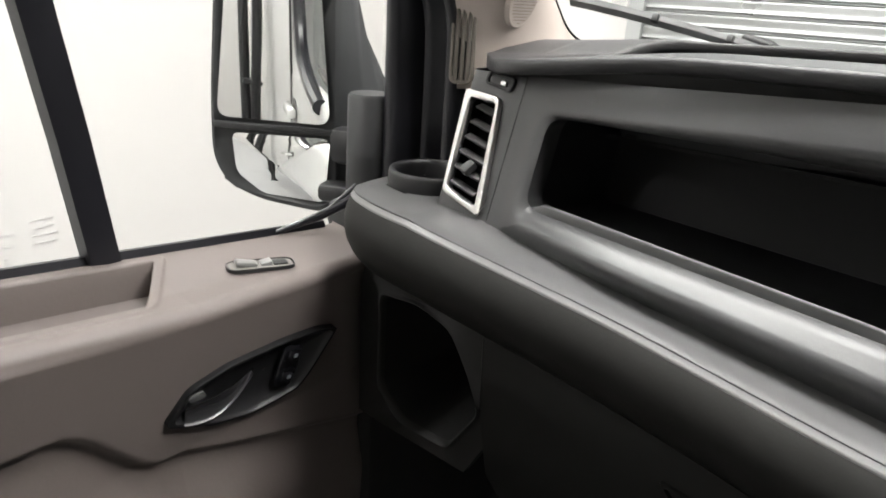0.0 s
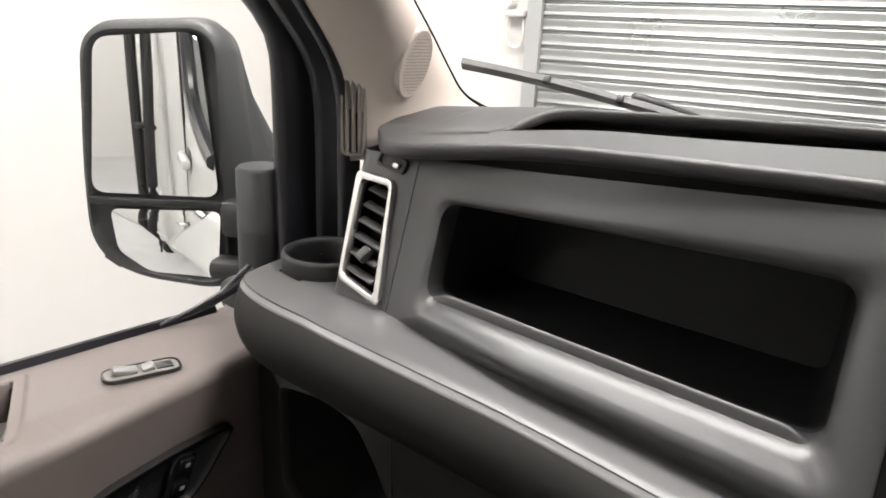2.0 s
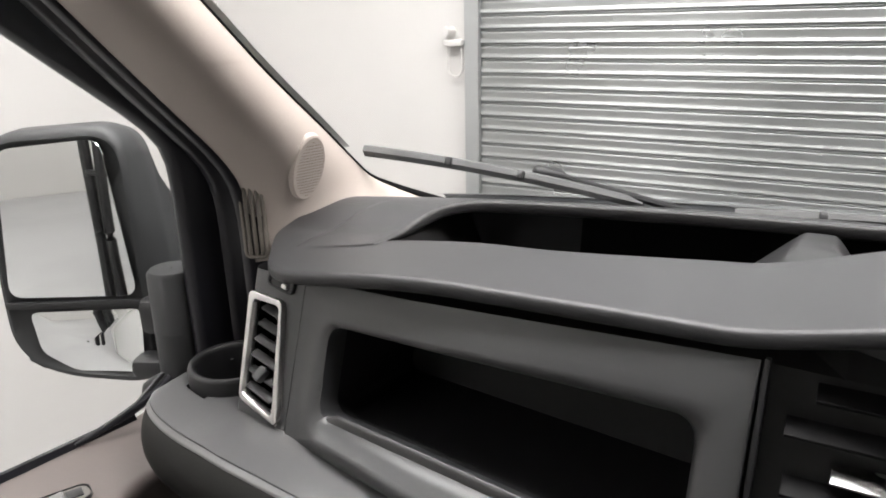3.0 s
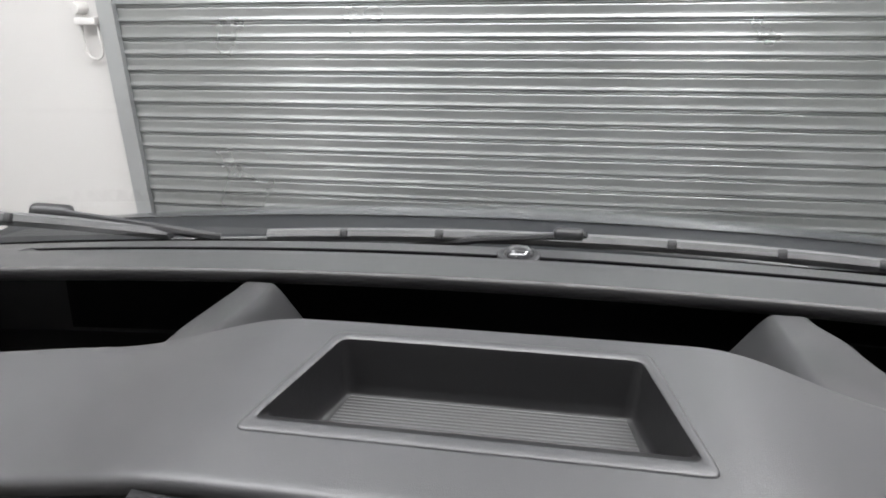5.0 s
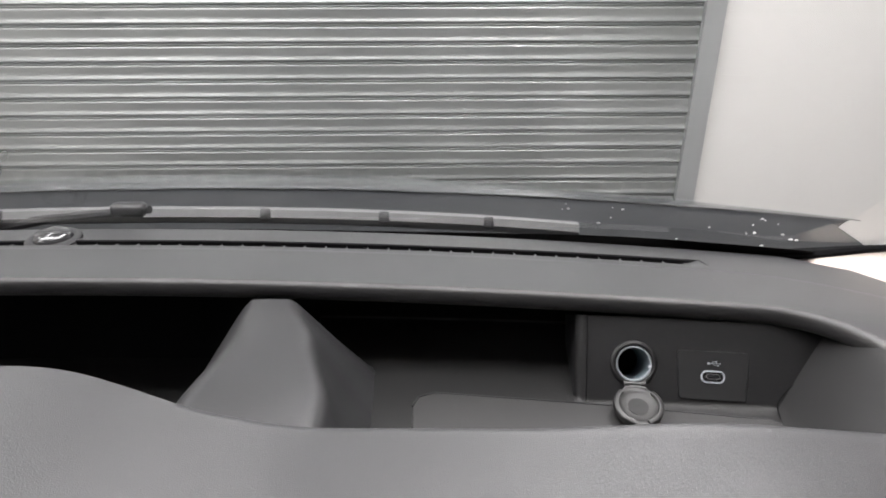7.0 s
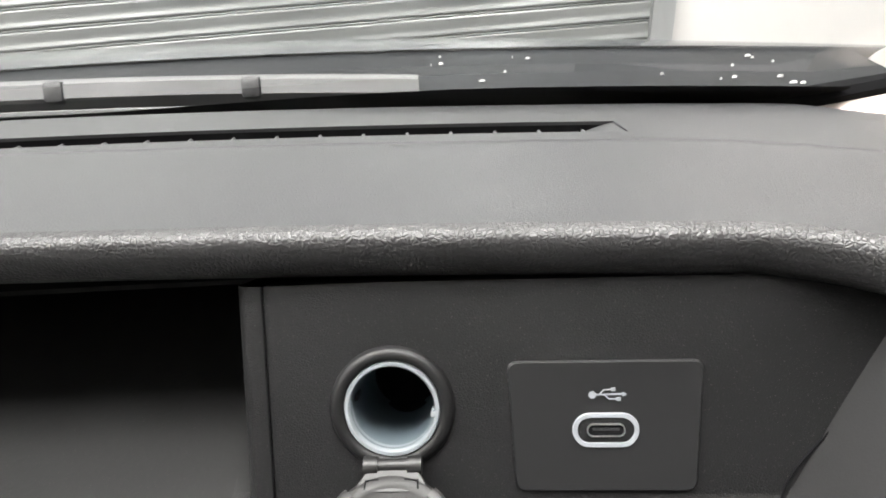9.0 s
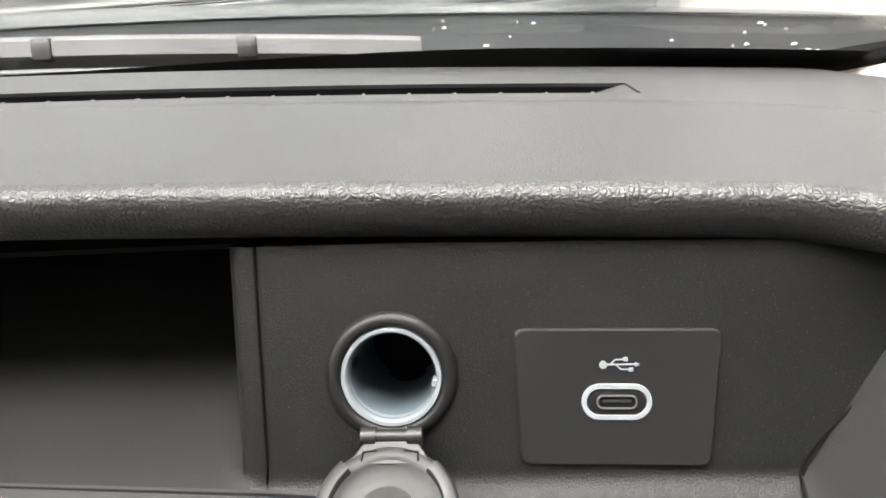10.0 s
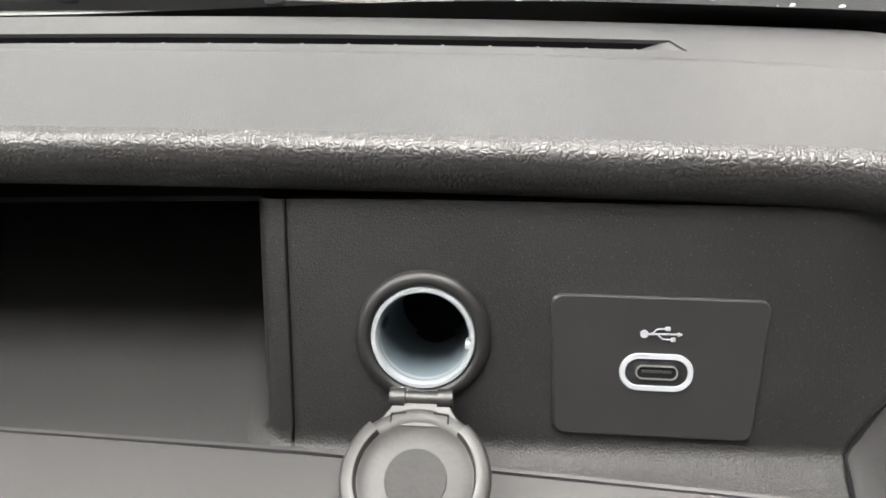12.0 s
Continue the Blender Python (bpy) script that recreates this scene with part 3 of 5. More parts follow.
# ---- socket panel ----
U = Vector((1, -0.09, 0)).normalized()
V = Vector((0, 0.6, 1))
V = (V - U * V.dot(U)).normalized()
N = U.cross(V)
PM = Matrix((U, V, N)).transposed().to_4x4()
PM.translation = Vector((0.493, 0.21, 1.552)).lerp(Vector((0.4855, 0.3142, 1.4385)), 1.05)
PM = PM @ Matrix.Scale(1.05, 4)
angles = sorted([2 * math.pi * k / 64 for k in range(64)] + [math.atan2(v, u) % (2 * math.pi) for u in (-0.0305, 0.128) for v in (-0.036, 0.031)])
rim_loop, rect_loop = [], []
for a in angles:
    c, s = math.cos(a), math.sin(a)
    k = min((0.128 if c > 0 else 0.0305) / max(abs(c), 1e-9), 0.117 / max(c - 0.62 * s, 1e-9), 0.031 / max(s + 0.015 * c, 1e-9), (0.031 if s > 0 else 0.036) / max(abs(s), 1e-9))
    rim_loop.append((0.0119 * c, 0.0119 * s))
    rect_loop.append((k * c, k * s))
rows = [[PM @ Vector((u, v, w)) for u, v in lp] for lp, w in ((rim_loop, -0.012), (rim_loop, 0.0), ([lerp(Vector(p), Vector(q), 0.4) for p, q in zip(rim_loop, rect_loop)], 0.0), (rect_loop, 0.0), (rect_loop, -0.02))]
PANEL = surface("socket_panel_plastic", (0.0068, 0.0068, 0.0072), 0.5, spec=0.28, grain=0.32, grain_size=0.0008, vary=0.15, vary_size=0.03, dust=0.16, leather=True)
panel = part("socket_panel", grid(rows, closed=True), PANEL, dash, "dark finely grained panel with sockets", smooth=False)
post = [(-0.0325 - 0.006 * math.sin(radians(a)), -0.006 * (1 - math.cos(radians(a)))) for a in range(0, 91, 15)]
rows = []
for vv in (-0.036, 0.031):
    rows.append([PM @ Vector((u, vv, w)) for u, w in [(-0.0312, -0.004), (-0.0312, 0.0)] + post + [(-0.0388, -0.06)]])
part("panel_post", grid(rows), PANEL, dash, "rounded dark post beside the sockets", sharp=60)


def pad_edge(x):
    """The rear edge of the tray liner."""
    return 0.3045 - 0.127 * (x - 0.455) if x < 0.455 else 0.3045 - 0.162 * (x - 0.455)


# hollow moulded foot between the panel or the post and the tray liner
def foot_strip(stations):
    rows = []
    for u, w, out in stations:
        a = PM @ Vector((u, -0.0232, w + 0.0002))
        v = PM.to_3x3() @ Vector((0, -1, 0))
        c = a + v * ((a.z - TRAY_Z - 0.0012) / -v.z)
        e = Vector((c.x + out.x, c.y + out.y, TRAY_Z + 0.0012))
        if out.y < -0.5:
            e = Vector((c.x, pad_edge(c.x) + 0.001, TRAY_Z + 0.0014))
        rows.append([a * (1 - t) ** 2 + c * 2 * t * (1 - t) + e * t * t for t in [k / 10 for k in range(11)]])
    return grid(rows)


ahead = Vector((0, -1))
# Both feet use the tone darkened for shade.
part("panel_foot", foot_strip([(lerp(-0.0305, 0.0985, k / 24), 0.0, ahead) for k in range(25)]), FOOT, panel, "hollow moulding along the foot, darkened for shade")
part("post_foot", foot_strip([(u, 0.0, ahead) for u in (-0.0313, -0.0325)] + [(u, w, Vector((-0.0055 * math.sin(radians(15 * i)), -0.0052 * math.cos(radians(15 * i))))) for i, (u, w) in enumerate(post) if i > 0] + [(-0.0388, w, Vector((-0.0055, 0.0))) for w in (-0.012, -0.03, -0.05)]), FOOT, dash, "flared foot of the post, darkened for shade")
seam = [Vector((0.5785, pad_edge(0.5785) + 0.001, TRAY_Z + 0.0024))] + [PM @ Vector((u, v, 0.0005)) for u, v in ((0.0930, -0.0245), (0.0936, -0.0215), (0.0952, -0.0185), (0.0975, -0.0155), (0.104, -0.0085), (0.116, 0.0045), (0.124, 0.014))]
part("panel_seam", tube(seam, 0.0004, 6), FRIT, panel, "thin black joint at the end of the panel")
part("post_seam", tube([PM @ Vector((-0.0309, v, 0.0004)) for v in (-0.0232, 0.0, 0.031)], 0.00032, 6), FRIT, panel)

socket = part("power_socket", lathe([(0.0118, 0.0004), (0.0122, 0.0016), (0.0132, 0.0021), (0.0146, 0.0016), (0.0154, 0.0006), (0.0156, -0.001)], PM, 48), surface("socket_bezel_plastic", (0.006, 0.006, 0.0063), 0.48, spec=0.35, grain=0.2, grain_size=0.0006, vary=0.15, vary_size=0.02), dash, "twelve-volt socket with its cap hanging open", sharp=60)
part("socket_rim", lathe([(0.0102, -0.002), (0.0104, 0.0008), (0.0108, 0.0015), (0.0116, 0.0015), (0.0119, 0.0008), (0.0119, -0.002)], PM, 48), SILVER, socket, "pale metal rim")
well = lathe([(0.0103, 0.0002), (0.0102, -0.012), (0.0100, -0.031), (0.0092, -0.0318), (0.0088, -0.05), (0.0003, -0.0505)], PM, 48)
part("socket_well", well, SOCKET, socket, "blue-grey metal socket well", sharp=60)
part("socket_notch", block((0.0016, 0.0018, 0.004), PM @ pose(0.0102, -0.0015, -0.0005, 0, 0, -8), 0.0004), SILVER, socket)
part("contact_slot", block((0.001, 0.0018, 0.006), PM @ pose(-0.0099, 0.0012, -0.0075), 0.0004), BLACK, socket)
part("centre_contact", lathe([(0.0091, -0.0316), (0.0089, -0.0325), (0.0002, -0.0326)], PM, 32), FRIT, socket, "black bottom of the socket")
HM = PM @ pose(0, -0.0142, 0.0028, -45, 0, 0)
CAP = HM @ Matrix.Translation((0, -0.0178, 0.001))
part("socket_cap", lathe([(0.0003, -0.0002), (0.0070, 0.0), (0.0098, 0.0005), (0.0118, 0.0012), (0.0124, 0.0016), (0.0146, 0.0016), (0.0154, 0.001), (0.0157, 0.0), (0.0155, -0.0022), (0.0003, -0.003)], CAP, 56), CAPGREY, socket, "round grey plastic cap hanging open", sharp=50)
part("cap_disc", lathe([(0.0066, -0.0002), (0.0065, 0.0004), (0.00005, 0.0005)], CAP, 40), surface("cap_disc_moulded", (0.005, 0.005, 0.0048), 0.6, spec=0.3, grain=1.0, grain_size=0.0012, vary=0.45, vary_size=0.002), socket, "darker textured moulded disc")
GRIP = surface("cap_grip_plastic", (0.0185, 0.0182, 0.018), 0.46, grain=0.2, grain_size=0.0006, vary=0.1, vary_size=0.01)
for s in (1, -1):
    rows = []
    for k in range(25):
        a = radians(lerp(-72, 47, k / 24))
        rows.append([CAP @ Vector((s * r * math.cos(a), r * math.sin(a), h)) for r, h in ((0.0122, 0.001), (0.0124, 0.0030), (0.0128, 0.0034), (0.0150, 0.0032), (0.0156, 0.0026), (0.0159, 0.0012), (0.0157, -0.001))])
    part("cap_grip", grid(rows, closed=True, cap=True), GRIP, socket, "raised curved edge of the cap", sharp=50)
HINGE = surface("hinge_plastic", (0.009, 0.009, 0.0089), 0.42, vary=0.15, vary_size=0.01)
part("hinge_plate", plate([(0.0056, -0.0005), (-0.0056, -0.0005), (-0.0072, -0.003), (-0.0092, -0.0062), (-0.006, -0.0068), (0.006, -0.0068), (0.0092, -0.0062), (0.0072, -0.003)], 0.0016, HM @ Matrix.Translation((0, 0, 0.0023)), 0.0004), HINGE, socket, "dark plate behind the hinge", smooth=False)
for s in (1, -1):
    part("plate_slot", tube([HM @ Vector((s * u, v, 0.0024)) for u, v in ((0.0030, -0.0038), (0.0062, -0.0041), (0.0063, -0.0062))], 0.00035, 6), FRIT, socket)
for u, w, r in ((0.0, 0.0040, 0.0018), (-0.0053, 0.0017, 0.0024), (0.0053, 0.0017, 0.0024)):
    part("hinge_knuckle", tube([HM @ Vector((u + d, 0, 0.0016)) for d in (-w + 0.0003, -w + 0.0006, w - 0.0006, w - 0.0003)] if r < 0.002 else [HM @ Vector((u + d, 0, 0.0016)) for d in (-w, w)], r, 16), HINGE, socket)

UM = PM @ Matrix.Translation((0.0515, -0.0057, 0.0012)) @ pose(0, 0, 0, 0, 0, -1.0)
usb_loop = [(-p.x, p.y) for p in trapezoid(0.0234, 0.0160, 0.0217, -0.0160, 0.0026)]
usb = part("usb_socket", plate(usb_loop, 0.004, UM, 0.0005), surface("usb_plate_plastic", (0.0088, 0.0088, 0.0092), 0.42, vary=0.08), dash, "dark plate with a charging port and white symbol", sharp=25)
part("port_ring", ring(rounded(0.0160, 0.0086, 0.0042, 10), rounded(0.0133, 0.0059, 0.0029, 10), -0.001, 0.0005, UM @ Matrix.Translation((0, -0.0008, 0))), WHITE, usb, "white oval ring", sharp=50)
part("port_surround", plate(rounded(0.0134, 0.006, 0.0029, 10), 0.002, UM @ Matrix.Translation((0, -0.0008, 0.0002)), 0.0001), PANEL, usb)
part("port_shell", ring(rounded(0.0091, 0.0032, 0.0015, 8), rounded(0.0085, 0.0026, 0.0012, 8), -0.001, 0.0008, UM @ Matrix.Translation((0, -0.0007, 0))), CHROME, usb, "metal port shell", sharp=60)
# Flat black plate paints the shade of the port's opening; nothing is recessed.
part("port_cavity_shade", plate(rounded(0.0086, 0.0027, 0.0012, 8), 0.001, UM @ Matrix.Translation((0, -0.0007, 0.0004)), 0.0001), FRIT, usb)
part("port_tongue", block((0.0064, 0.0006, 0.0006), UM @ Matrix.Translation((0, -0.0005, 0.00025))), DASH_DARK, usb)
icon = bmesh.new()
IM = UM @ Matrix.Translation((0.0004, 0.0080, 0.0004)) @ pose(0, 0, 0, 0, 0, 1)
block((0.0076, 0.00035, 0.0002), IM, bm=icon)
lathe([(0.0009, 0.0), (0.0009, 0.0002), (0.0001, 0.0002)], IM @ Matrix.Translation((-0.0036, 0, 0)), 16, bm=icon)
grid([[IM @ Vector(p) for p in ((0.0035, 0.0006, 0.0001), (0.0047, 0.0, 0.0001))], [IM @ Vector(p) for p in ((0.0035, -0.0006, 0.0001), (0.0047, -0.0, 0.0001))]], bm=icon)
for s, x0 in ((1, -0.002), (-1, -0.0008)):
    tube([IM @ Vector(p) for p in ((x0, 0, 0), (x0 + 0.0011, s * 0.0011, 0), (x0 + 0.0031, s * 0.0012, 0))], 0.00018, 6, bm=icon)
    block((0.0010, 0.0009, 0.0002), IM @ Matrix.Translation((x0 + 0.0034, s * 0.0012, 0)), bm=icon)
part("usb_symbol", icon, WHITE, usb, "white printed trident symbol", smooth=False)

mat_loop = [(0.575, 0.24), (0.578, 0.2815), (0.572, 0.2855), (0.455, 0.3045), (0.345, 0.3185), (0.334, 0.314), (0.330, 0.304), (0.330, 0.24)]
part("tray_mat", plate(mat_loop, 0.004, Matrix.Translation((0, 0, TRAY_Z + 0.0022)), 0.0008), FLOOR_PAD, dash, "flat grey tray liner", smooth=False)
part("liner_seam", tube([(x, y + 0.0006, TRAY_Z + 0.0018) for x, y in mat_loop[1:7]], 0.0009, 6), BLACK, dash)


# ---- passenger side of the dashboard ----
def face_y(x, z):
    return 0.047 + 0.36 * (z - 1.31) - 0.068 * (x + 0.628)


def ledge_z(x):
    return min(1.281, 1.2735 - 0.107 * (x + 0.68))


X1 = -0.256


def box_loop(xl, xr, zbl, zbr, zt, r, d, n=8, ztr=None):
    """A rounded opening in the face, set back by d."""
    cs = [Vector((xr, ztr or zt)), Vector((xl, zt)), Vector((xl, zbl)), Vector((xr, zbr))]
    out = []
    for i, c in enumerate(cs):
        a, b = (cs[i - 1] - c).normalized(), (cs[(i + 1) % 4] - c).normalized()
        for k in range(n + 1):
            t = k / n
            p = (c + a * r) * (1 - t) ** 2 + c * 2 * t * (1 - t) + (c + b * r) * t * t
            out.append((p.x, p.y))
    pts = []
    for i in range(len(out)):
        p, q = Vector(out[i]), Vector(out[(i + 1) % len(out)])
        for j in range(3):
            v = lerp(p, q, j / 3)
            pts.append(Vector((v.x, face_y(v.x, v.y) + d, v.y)))
    return pts


def frame_loop(xl, xr, zb, zt, yb, yt, r, n=8):
    """A rounded loop round the opening; each pair gives the value at x = -0.65 and at x = -0.3."""
    def at(pair, x):
        return lerp(pair[0], pair[1], (x + 0.65) / 0.35)
    cs = [Vector((xr, at(zt, xr))), Vector((xl, at(zt, xl))), Vector((xl, at(zb, xl))), Vector((xr, at(zb, xr)))]
    out = []
    for i, c in enumerate(cs):
        a, b = (cs[i - 1] - c).normalized(), (cs[(i + 1) % 4] - c).normalized()
        for k in range(n + 1):
            t = k / n
            out.append((c + a * r) * (1 - t) ** 2 + c * 2 * t * (1 - t) + (c + b * r) * t * t)
    pts = []
    for i in range(len(out)):
        for j in range(3):
            v = lerp(out[i], out[(i + 1) % len(out)], j / 3)
            t = (v.y - at(zb, v.x)) / (at(zt, v.x) - at(zb, v.x))
            y = lerp(at(yb, v.x), at(yt, v.x), t)
            flat = face_y(v.x, v.y) - 0.002
            pts.append(Vector((v.x, lerp(flat, y, S((v.x + 0.682) / 0.075)), v.y)))
    return pts


rows = [frame_loop(-0.689, X1, (1.250, 1.212), (1.434, 1.455), (0.044, 0.018), (0.0835, 0.0676), 0.0006),
        frame_loop(-0.6885, X1 - 0.0004, (1.2634, 1.227), (1.428, 1.449), (0.036, 0.010), (0.0802, 0.0643), 0.003),
        frame_loop(-0.683, X1 - 0.0008, (1.272, 1.240), (1.422, 1.443), (0.029, 0.003), (0.0769, 0.0610), 0.008),
        frame_loop(-0.677, X1 - 0.0012, (1.280, 1.2535), (1.418, 1.4395), (0.019, -0.0035), (0.0747, 0.0590), 0.012),
        frame_loop(-0.672, X1 - 0.0016, (1.284, 1.259), (1.4155, 1.4365), (0.0165, -0.0055), (0.0733, 0.0574), 0.016),
        frame_loop(-0.668, X1 - 0.003, (1.2885, 1.2635), (1.413, 1.433), (0.0165, -0.0054), (0.0719, 0.0555), 0.019),
        frame_loop(-0.664, -0.270, (1.2925, 1.2675), (1.405, 1.424), (0.0185, -0.0035), (0.0675, 0.0505), 0.022),
        frame_loop(-0.660, -0.279, (1.2955, 1.271), (1.4015, 1.4165), (0.023, 0.001), (0.066, 0.0485), 0.023),
        frame_loop(-0.6535, -0.2875, (1.3003, 1.2785), (1.3995, 1.409), (0.034, 0.0105), (0.068, 0.0515), 0.022),
        frame_loop(-0.6475, -0.2915, (1.3056, 1.2872), (1.397, 1.4045), (0.045, 0.021), (0.073, 0.059), 0.020),
        box_loop(-0.6458, -0.2912, 1.3007, 1.2857, 1.3958, 0.018, 0.027)]
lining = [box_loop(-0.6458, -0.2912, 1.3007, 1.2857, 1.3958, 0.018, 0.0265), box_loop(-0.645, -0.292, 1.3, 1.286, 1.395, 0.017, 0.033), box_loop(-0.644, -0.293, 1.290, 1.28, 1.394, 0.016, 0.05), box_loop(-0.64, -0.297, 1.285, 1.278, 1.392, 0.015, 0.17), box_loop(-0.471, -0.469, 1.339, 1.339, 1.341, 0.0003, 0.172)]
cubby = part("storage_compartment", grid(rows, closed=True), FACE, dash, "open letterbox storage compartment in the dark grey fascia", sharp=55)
# Lining colour carries the compartment's shade.
part("compartment_lining", grid(lining, closed=True), CAVE, cubby, "moulded inside of the compartment, darkened for its shade", sharp=55)
rows = []
for k in range(41):
    x = lerp(-0.641, -0.297, k / 40)
    zb = lerp(1.3055, 1.2872, k / 40)
    fade = S(min(k, 40 - k) / 2)
    yb = lerp(0.0455, 0.0215, k / 40)
    rows.append([(x, yb + o, zb + h * fade) for o, h in ((-0.0004, -0.003), (0.0, 0.0004), (0.0016, 0.0068), (0.0026, 0.0086), (0.0043, 0.0092), (0.0061, 0.0076), (0.009, -0.006))])
part("retaining_lip", grid(rows), FACE, cubby, "thin raised edge along the opening", sharp=60)

# end module with the air vent
vent_corners = [Vector((-0.7152, 0.0834, 1.4060)), Vector((-0.7665, 0.0880, 1.4090)), Vector((-0.7600, 0.0478, 1.2975)), Vector((-0.6974, 0.0379, 1.2828))]
vent_mid = sum(vent_corners, Vector()) / 4
vu = (vent_corners[0] + vent_corners[3] - vent_corners[1] - vent_corners[2]).normalized()
vv = vent_corners[0] + vent_corners[1] - vent_corners[2] - vent_corners[3]
vv = (vv - vu * vv.dot(vu)).normalized()
vn = vu.cross(vv)
VM = Matrix((vu, vv, vn)).transposed().to_4x4()
VM.translation = vent_mid


def poly_round(cs, r, n=6):
    cs = [Vector(c) for c in cs]
    out = []
    for i, c in enumerate(cs):
        a, b = (cs[i - 1] - c).normalized(), (cs[(i + 1) % len(cs)] - c).normalized()
        for k in range(n + 1):
            t = k / n
            out.append((c + a * r) * (1 - t) ** 2 + c * 2 * t * (1 - t) + (c + b * r) * t * t)
    return out


VC = [((c - vent_mid).dot(vu), (c - vent_mid).dot(vv)) for c in vent_corners]
VI = [(c[0] * 0.77, c[1] * 0.89) for c in VC]
rows = []
for z in [1.255 + 0.175 * k / 110 for k in range(111)]:
    row = [(-0.6905, face_y(-0.6905, z) + 0.004, z), (-0.6912, face_y(-0.69, z), z)]
    row += [(lerp(-0.6925, -0.758, k / 44), face_y(lerp(-0.6925, -0.758, k / 44), z), z) for k in range(45)]
    yb = face_y(-0.758, z)
    row += [(-0.758 - 0.014 * math.sin(radians(a)), yb + 0.014 * (1 - math.cos(radians(a))), z) for a in (22, 45, 68, 90)] + [(-0.776, yb + 0.06, z), (-0.782, yb + 0.2, z)]
    rows.append(row)
module = grid(rows)


def in_vent(c):
    """True inside the vent's mouth."""
    d = Vector((c - vent_mid).dot(k) for k in (vu, vv))
    return all((Vector(q) - Vector(p)).cross(d - Vector(p)) > 0.0006 * (Vector(q) - Vector(p)).length for p, q in zip(VI, VI[1:] + VI[:1]))


bmesh.ops.delete(module, geom=[f for f in module.faces if in_vent(f.calc_center_median())], context="FACES")
part("end_module", module, FACE, dash, "dark grey fascia end with a side air vent", sharp=50)
VENT_SLAT = surface("vent_slat_plastic", (0.04, 0.04, 0.041), 0.35, grain=0.2, grain_size=0.001, vary=0.1)
vent = part("air_vent", ring(poly_round(VC, 0.008), poly_round(VI, 0.006), -0.008, 0.003, VM), CHROME, dash, "side air vent with a bright metal frame and dark slats", sharp=60)
rows = [[VM @ Vector((p.x * s, p.y * s, z)) for p in poly_round(VI, 0.006)] for s, z in ((1.03, -0.004), (1.02, -0.03), (0.02, -0.032))]
part("vent_duct", grid(rows, closed=True), FRIT, vent, sharp=60)
for k in range(6):
    t = k / 5
    part("vent_slat", block((lerp(0.037, 0.045, t), 0.0105, 0.003), VM @ Matrix.Translation((lerp(-0.005, 0.004, t), lerp(0.045, -0.043, t), -0.007)) @ pose(0, 0, 0, -52, 0, -3), 0.0013), VENT_SLAT, vent)
part("vent_tab", block((0.011, 0.017, 0.012), VM @ pose(0.007, -0.021, 0.001, -25, 0, -12), 0.003), FACE, vent, "grey adjuster tab")
lock = part("vent_lock", ring(rounded(0.04, 0.0165, 0.005), rounded(0.032, 0.011, 0.004), -0.004, 0.001, VM @ Matrix.Translation((-0.004, 0.0795, -0.0005))), DASH_DARK, dash, "small dark slider above the vent", sharp=60)
part("lock_pocket", plate(rounded(0.033, 0.012, 0.004), 0.003, VM @ Matrix.Translation((-0.004, 0.0795, -0.002)), 0.0005), BLACK, lock)
part("lock_tab", block((0.008, 0.005, 0.005), VM @ Matrix.Translation((0.004, 0.078, 0.0)), 0.0015), CHROME, lock)


# ledge, trim line, rolled pad
def edge_y(x):
    e = min(1.0, max(0.0, (-0.70 - x) / 0.1855))
    return -0.020 + 0.056 * (1 - math.sqrt(1 - e * e)) - 0.020 * S((x + 0.55) / 0.32)


ROLL = [(-0.0065, -0.0105), (-0.009, -0.013), (-0.0135, -0.018), (-0.020, -0.029), (-0.0235, -0.042), (-0.0235, -0.055), (-0.020, -0.07), (-0.012, -0.086), (0.0, -0.1), (0.016, -0.111), (0.027, -0.1135)]
xs = [-0.8853 + 0.0015 * k ** 1.6 for k in range(12)]
xs += [lerp(xs[-1], -0.252, k / 60) for k in range(1, 61)]
ledge_rows, trim_rows, roll_rows = [], [], []
for x in xs:
    e = min(1.0, max(0.0, (-0.80 - x) / 0.0855))
    full = math.sqrt(max(0.0, 1 - e ** 2.2))
    y, z = edge_y(x), ledge_z(x)
    foot = lerp(0.2, face_y(x, z) + 0.012, S((x + 0.79) / 0.02)) if x < -0.77 else lerp(face_y(x, z) + 0.012, 0.040 - 0.076 * (x + 0.65), S((x + 0.70) / 0.03))
    lean = 0.008 * S((x + 0.76) / 0.08)
    ledge_rows.append([(x, lerp(foot, y, k / 8), z + lean * (0.7 - k / 8) - (0.0 if k < 7 else (k - 6) ** 2 * 0.0005)) for k in range(9)] + [(x, y + 0.001, z - 0.006 - 0.3 * lean)])
    trim_rows.append([(x, y + 0.0012, z - 0.005), (x, y - 0.0008, z - 0.0034), (x, y - 0.004, z - 0.0066), (x, y - 0.0062, z - 0.0078), (x, y - 0.0062, z - 0.0115), (x, y + 0.002, z - 0.013)])
    roll_rows.append([(x, y + dy * (0.35 + 0.65 * full), z + dz * 0.87 * (0.6 + 0.4 * full)) for dy, dz in ROLL])
ledge = grid(ledge_rows)
bmesh.ops.delete(ledge, geom=[f for f in ledge.faces if (f.calc_center_median() - Vector((-0.826, 0.103, f.calc_center_median().z))).length < 0.0475], context="FACES")
# Ledge lightened for light from above, roll below darkened for shade.
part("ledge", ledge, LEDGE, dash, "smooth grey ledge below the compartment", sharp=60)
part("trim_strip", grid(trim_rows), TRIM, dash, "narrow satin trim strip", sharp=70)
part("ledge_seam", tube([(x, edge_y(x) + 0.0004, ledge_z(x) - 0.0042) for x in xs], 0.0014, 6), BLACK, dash)
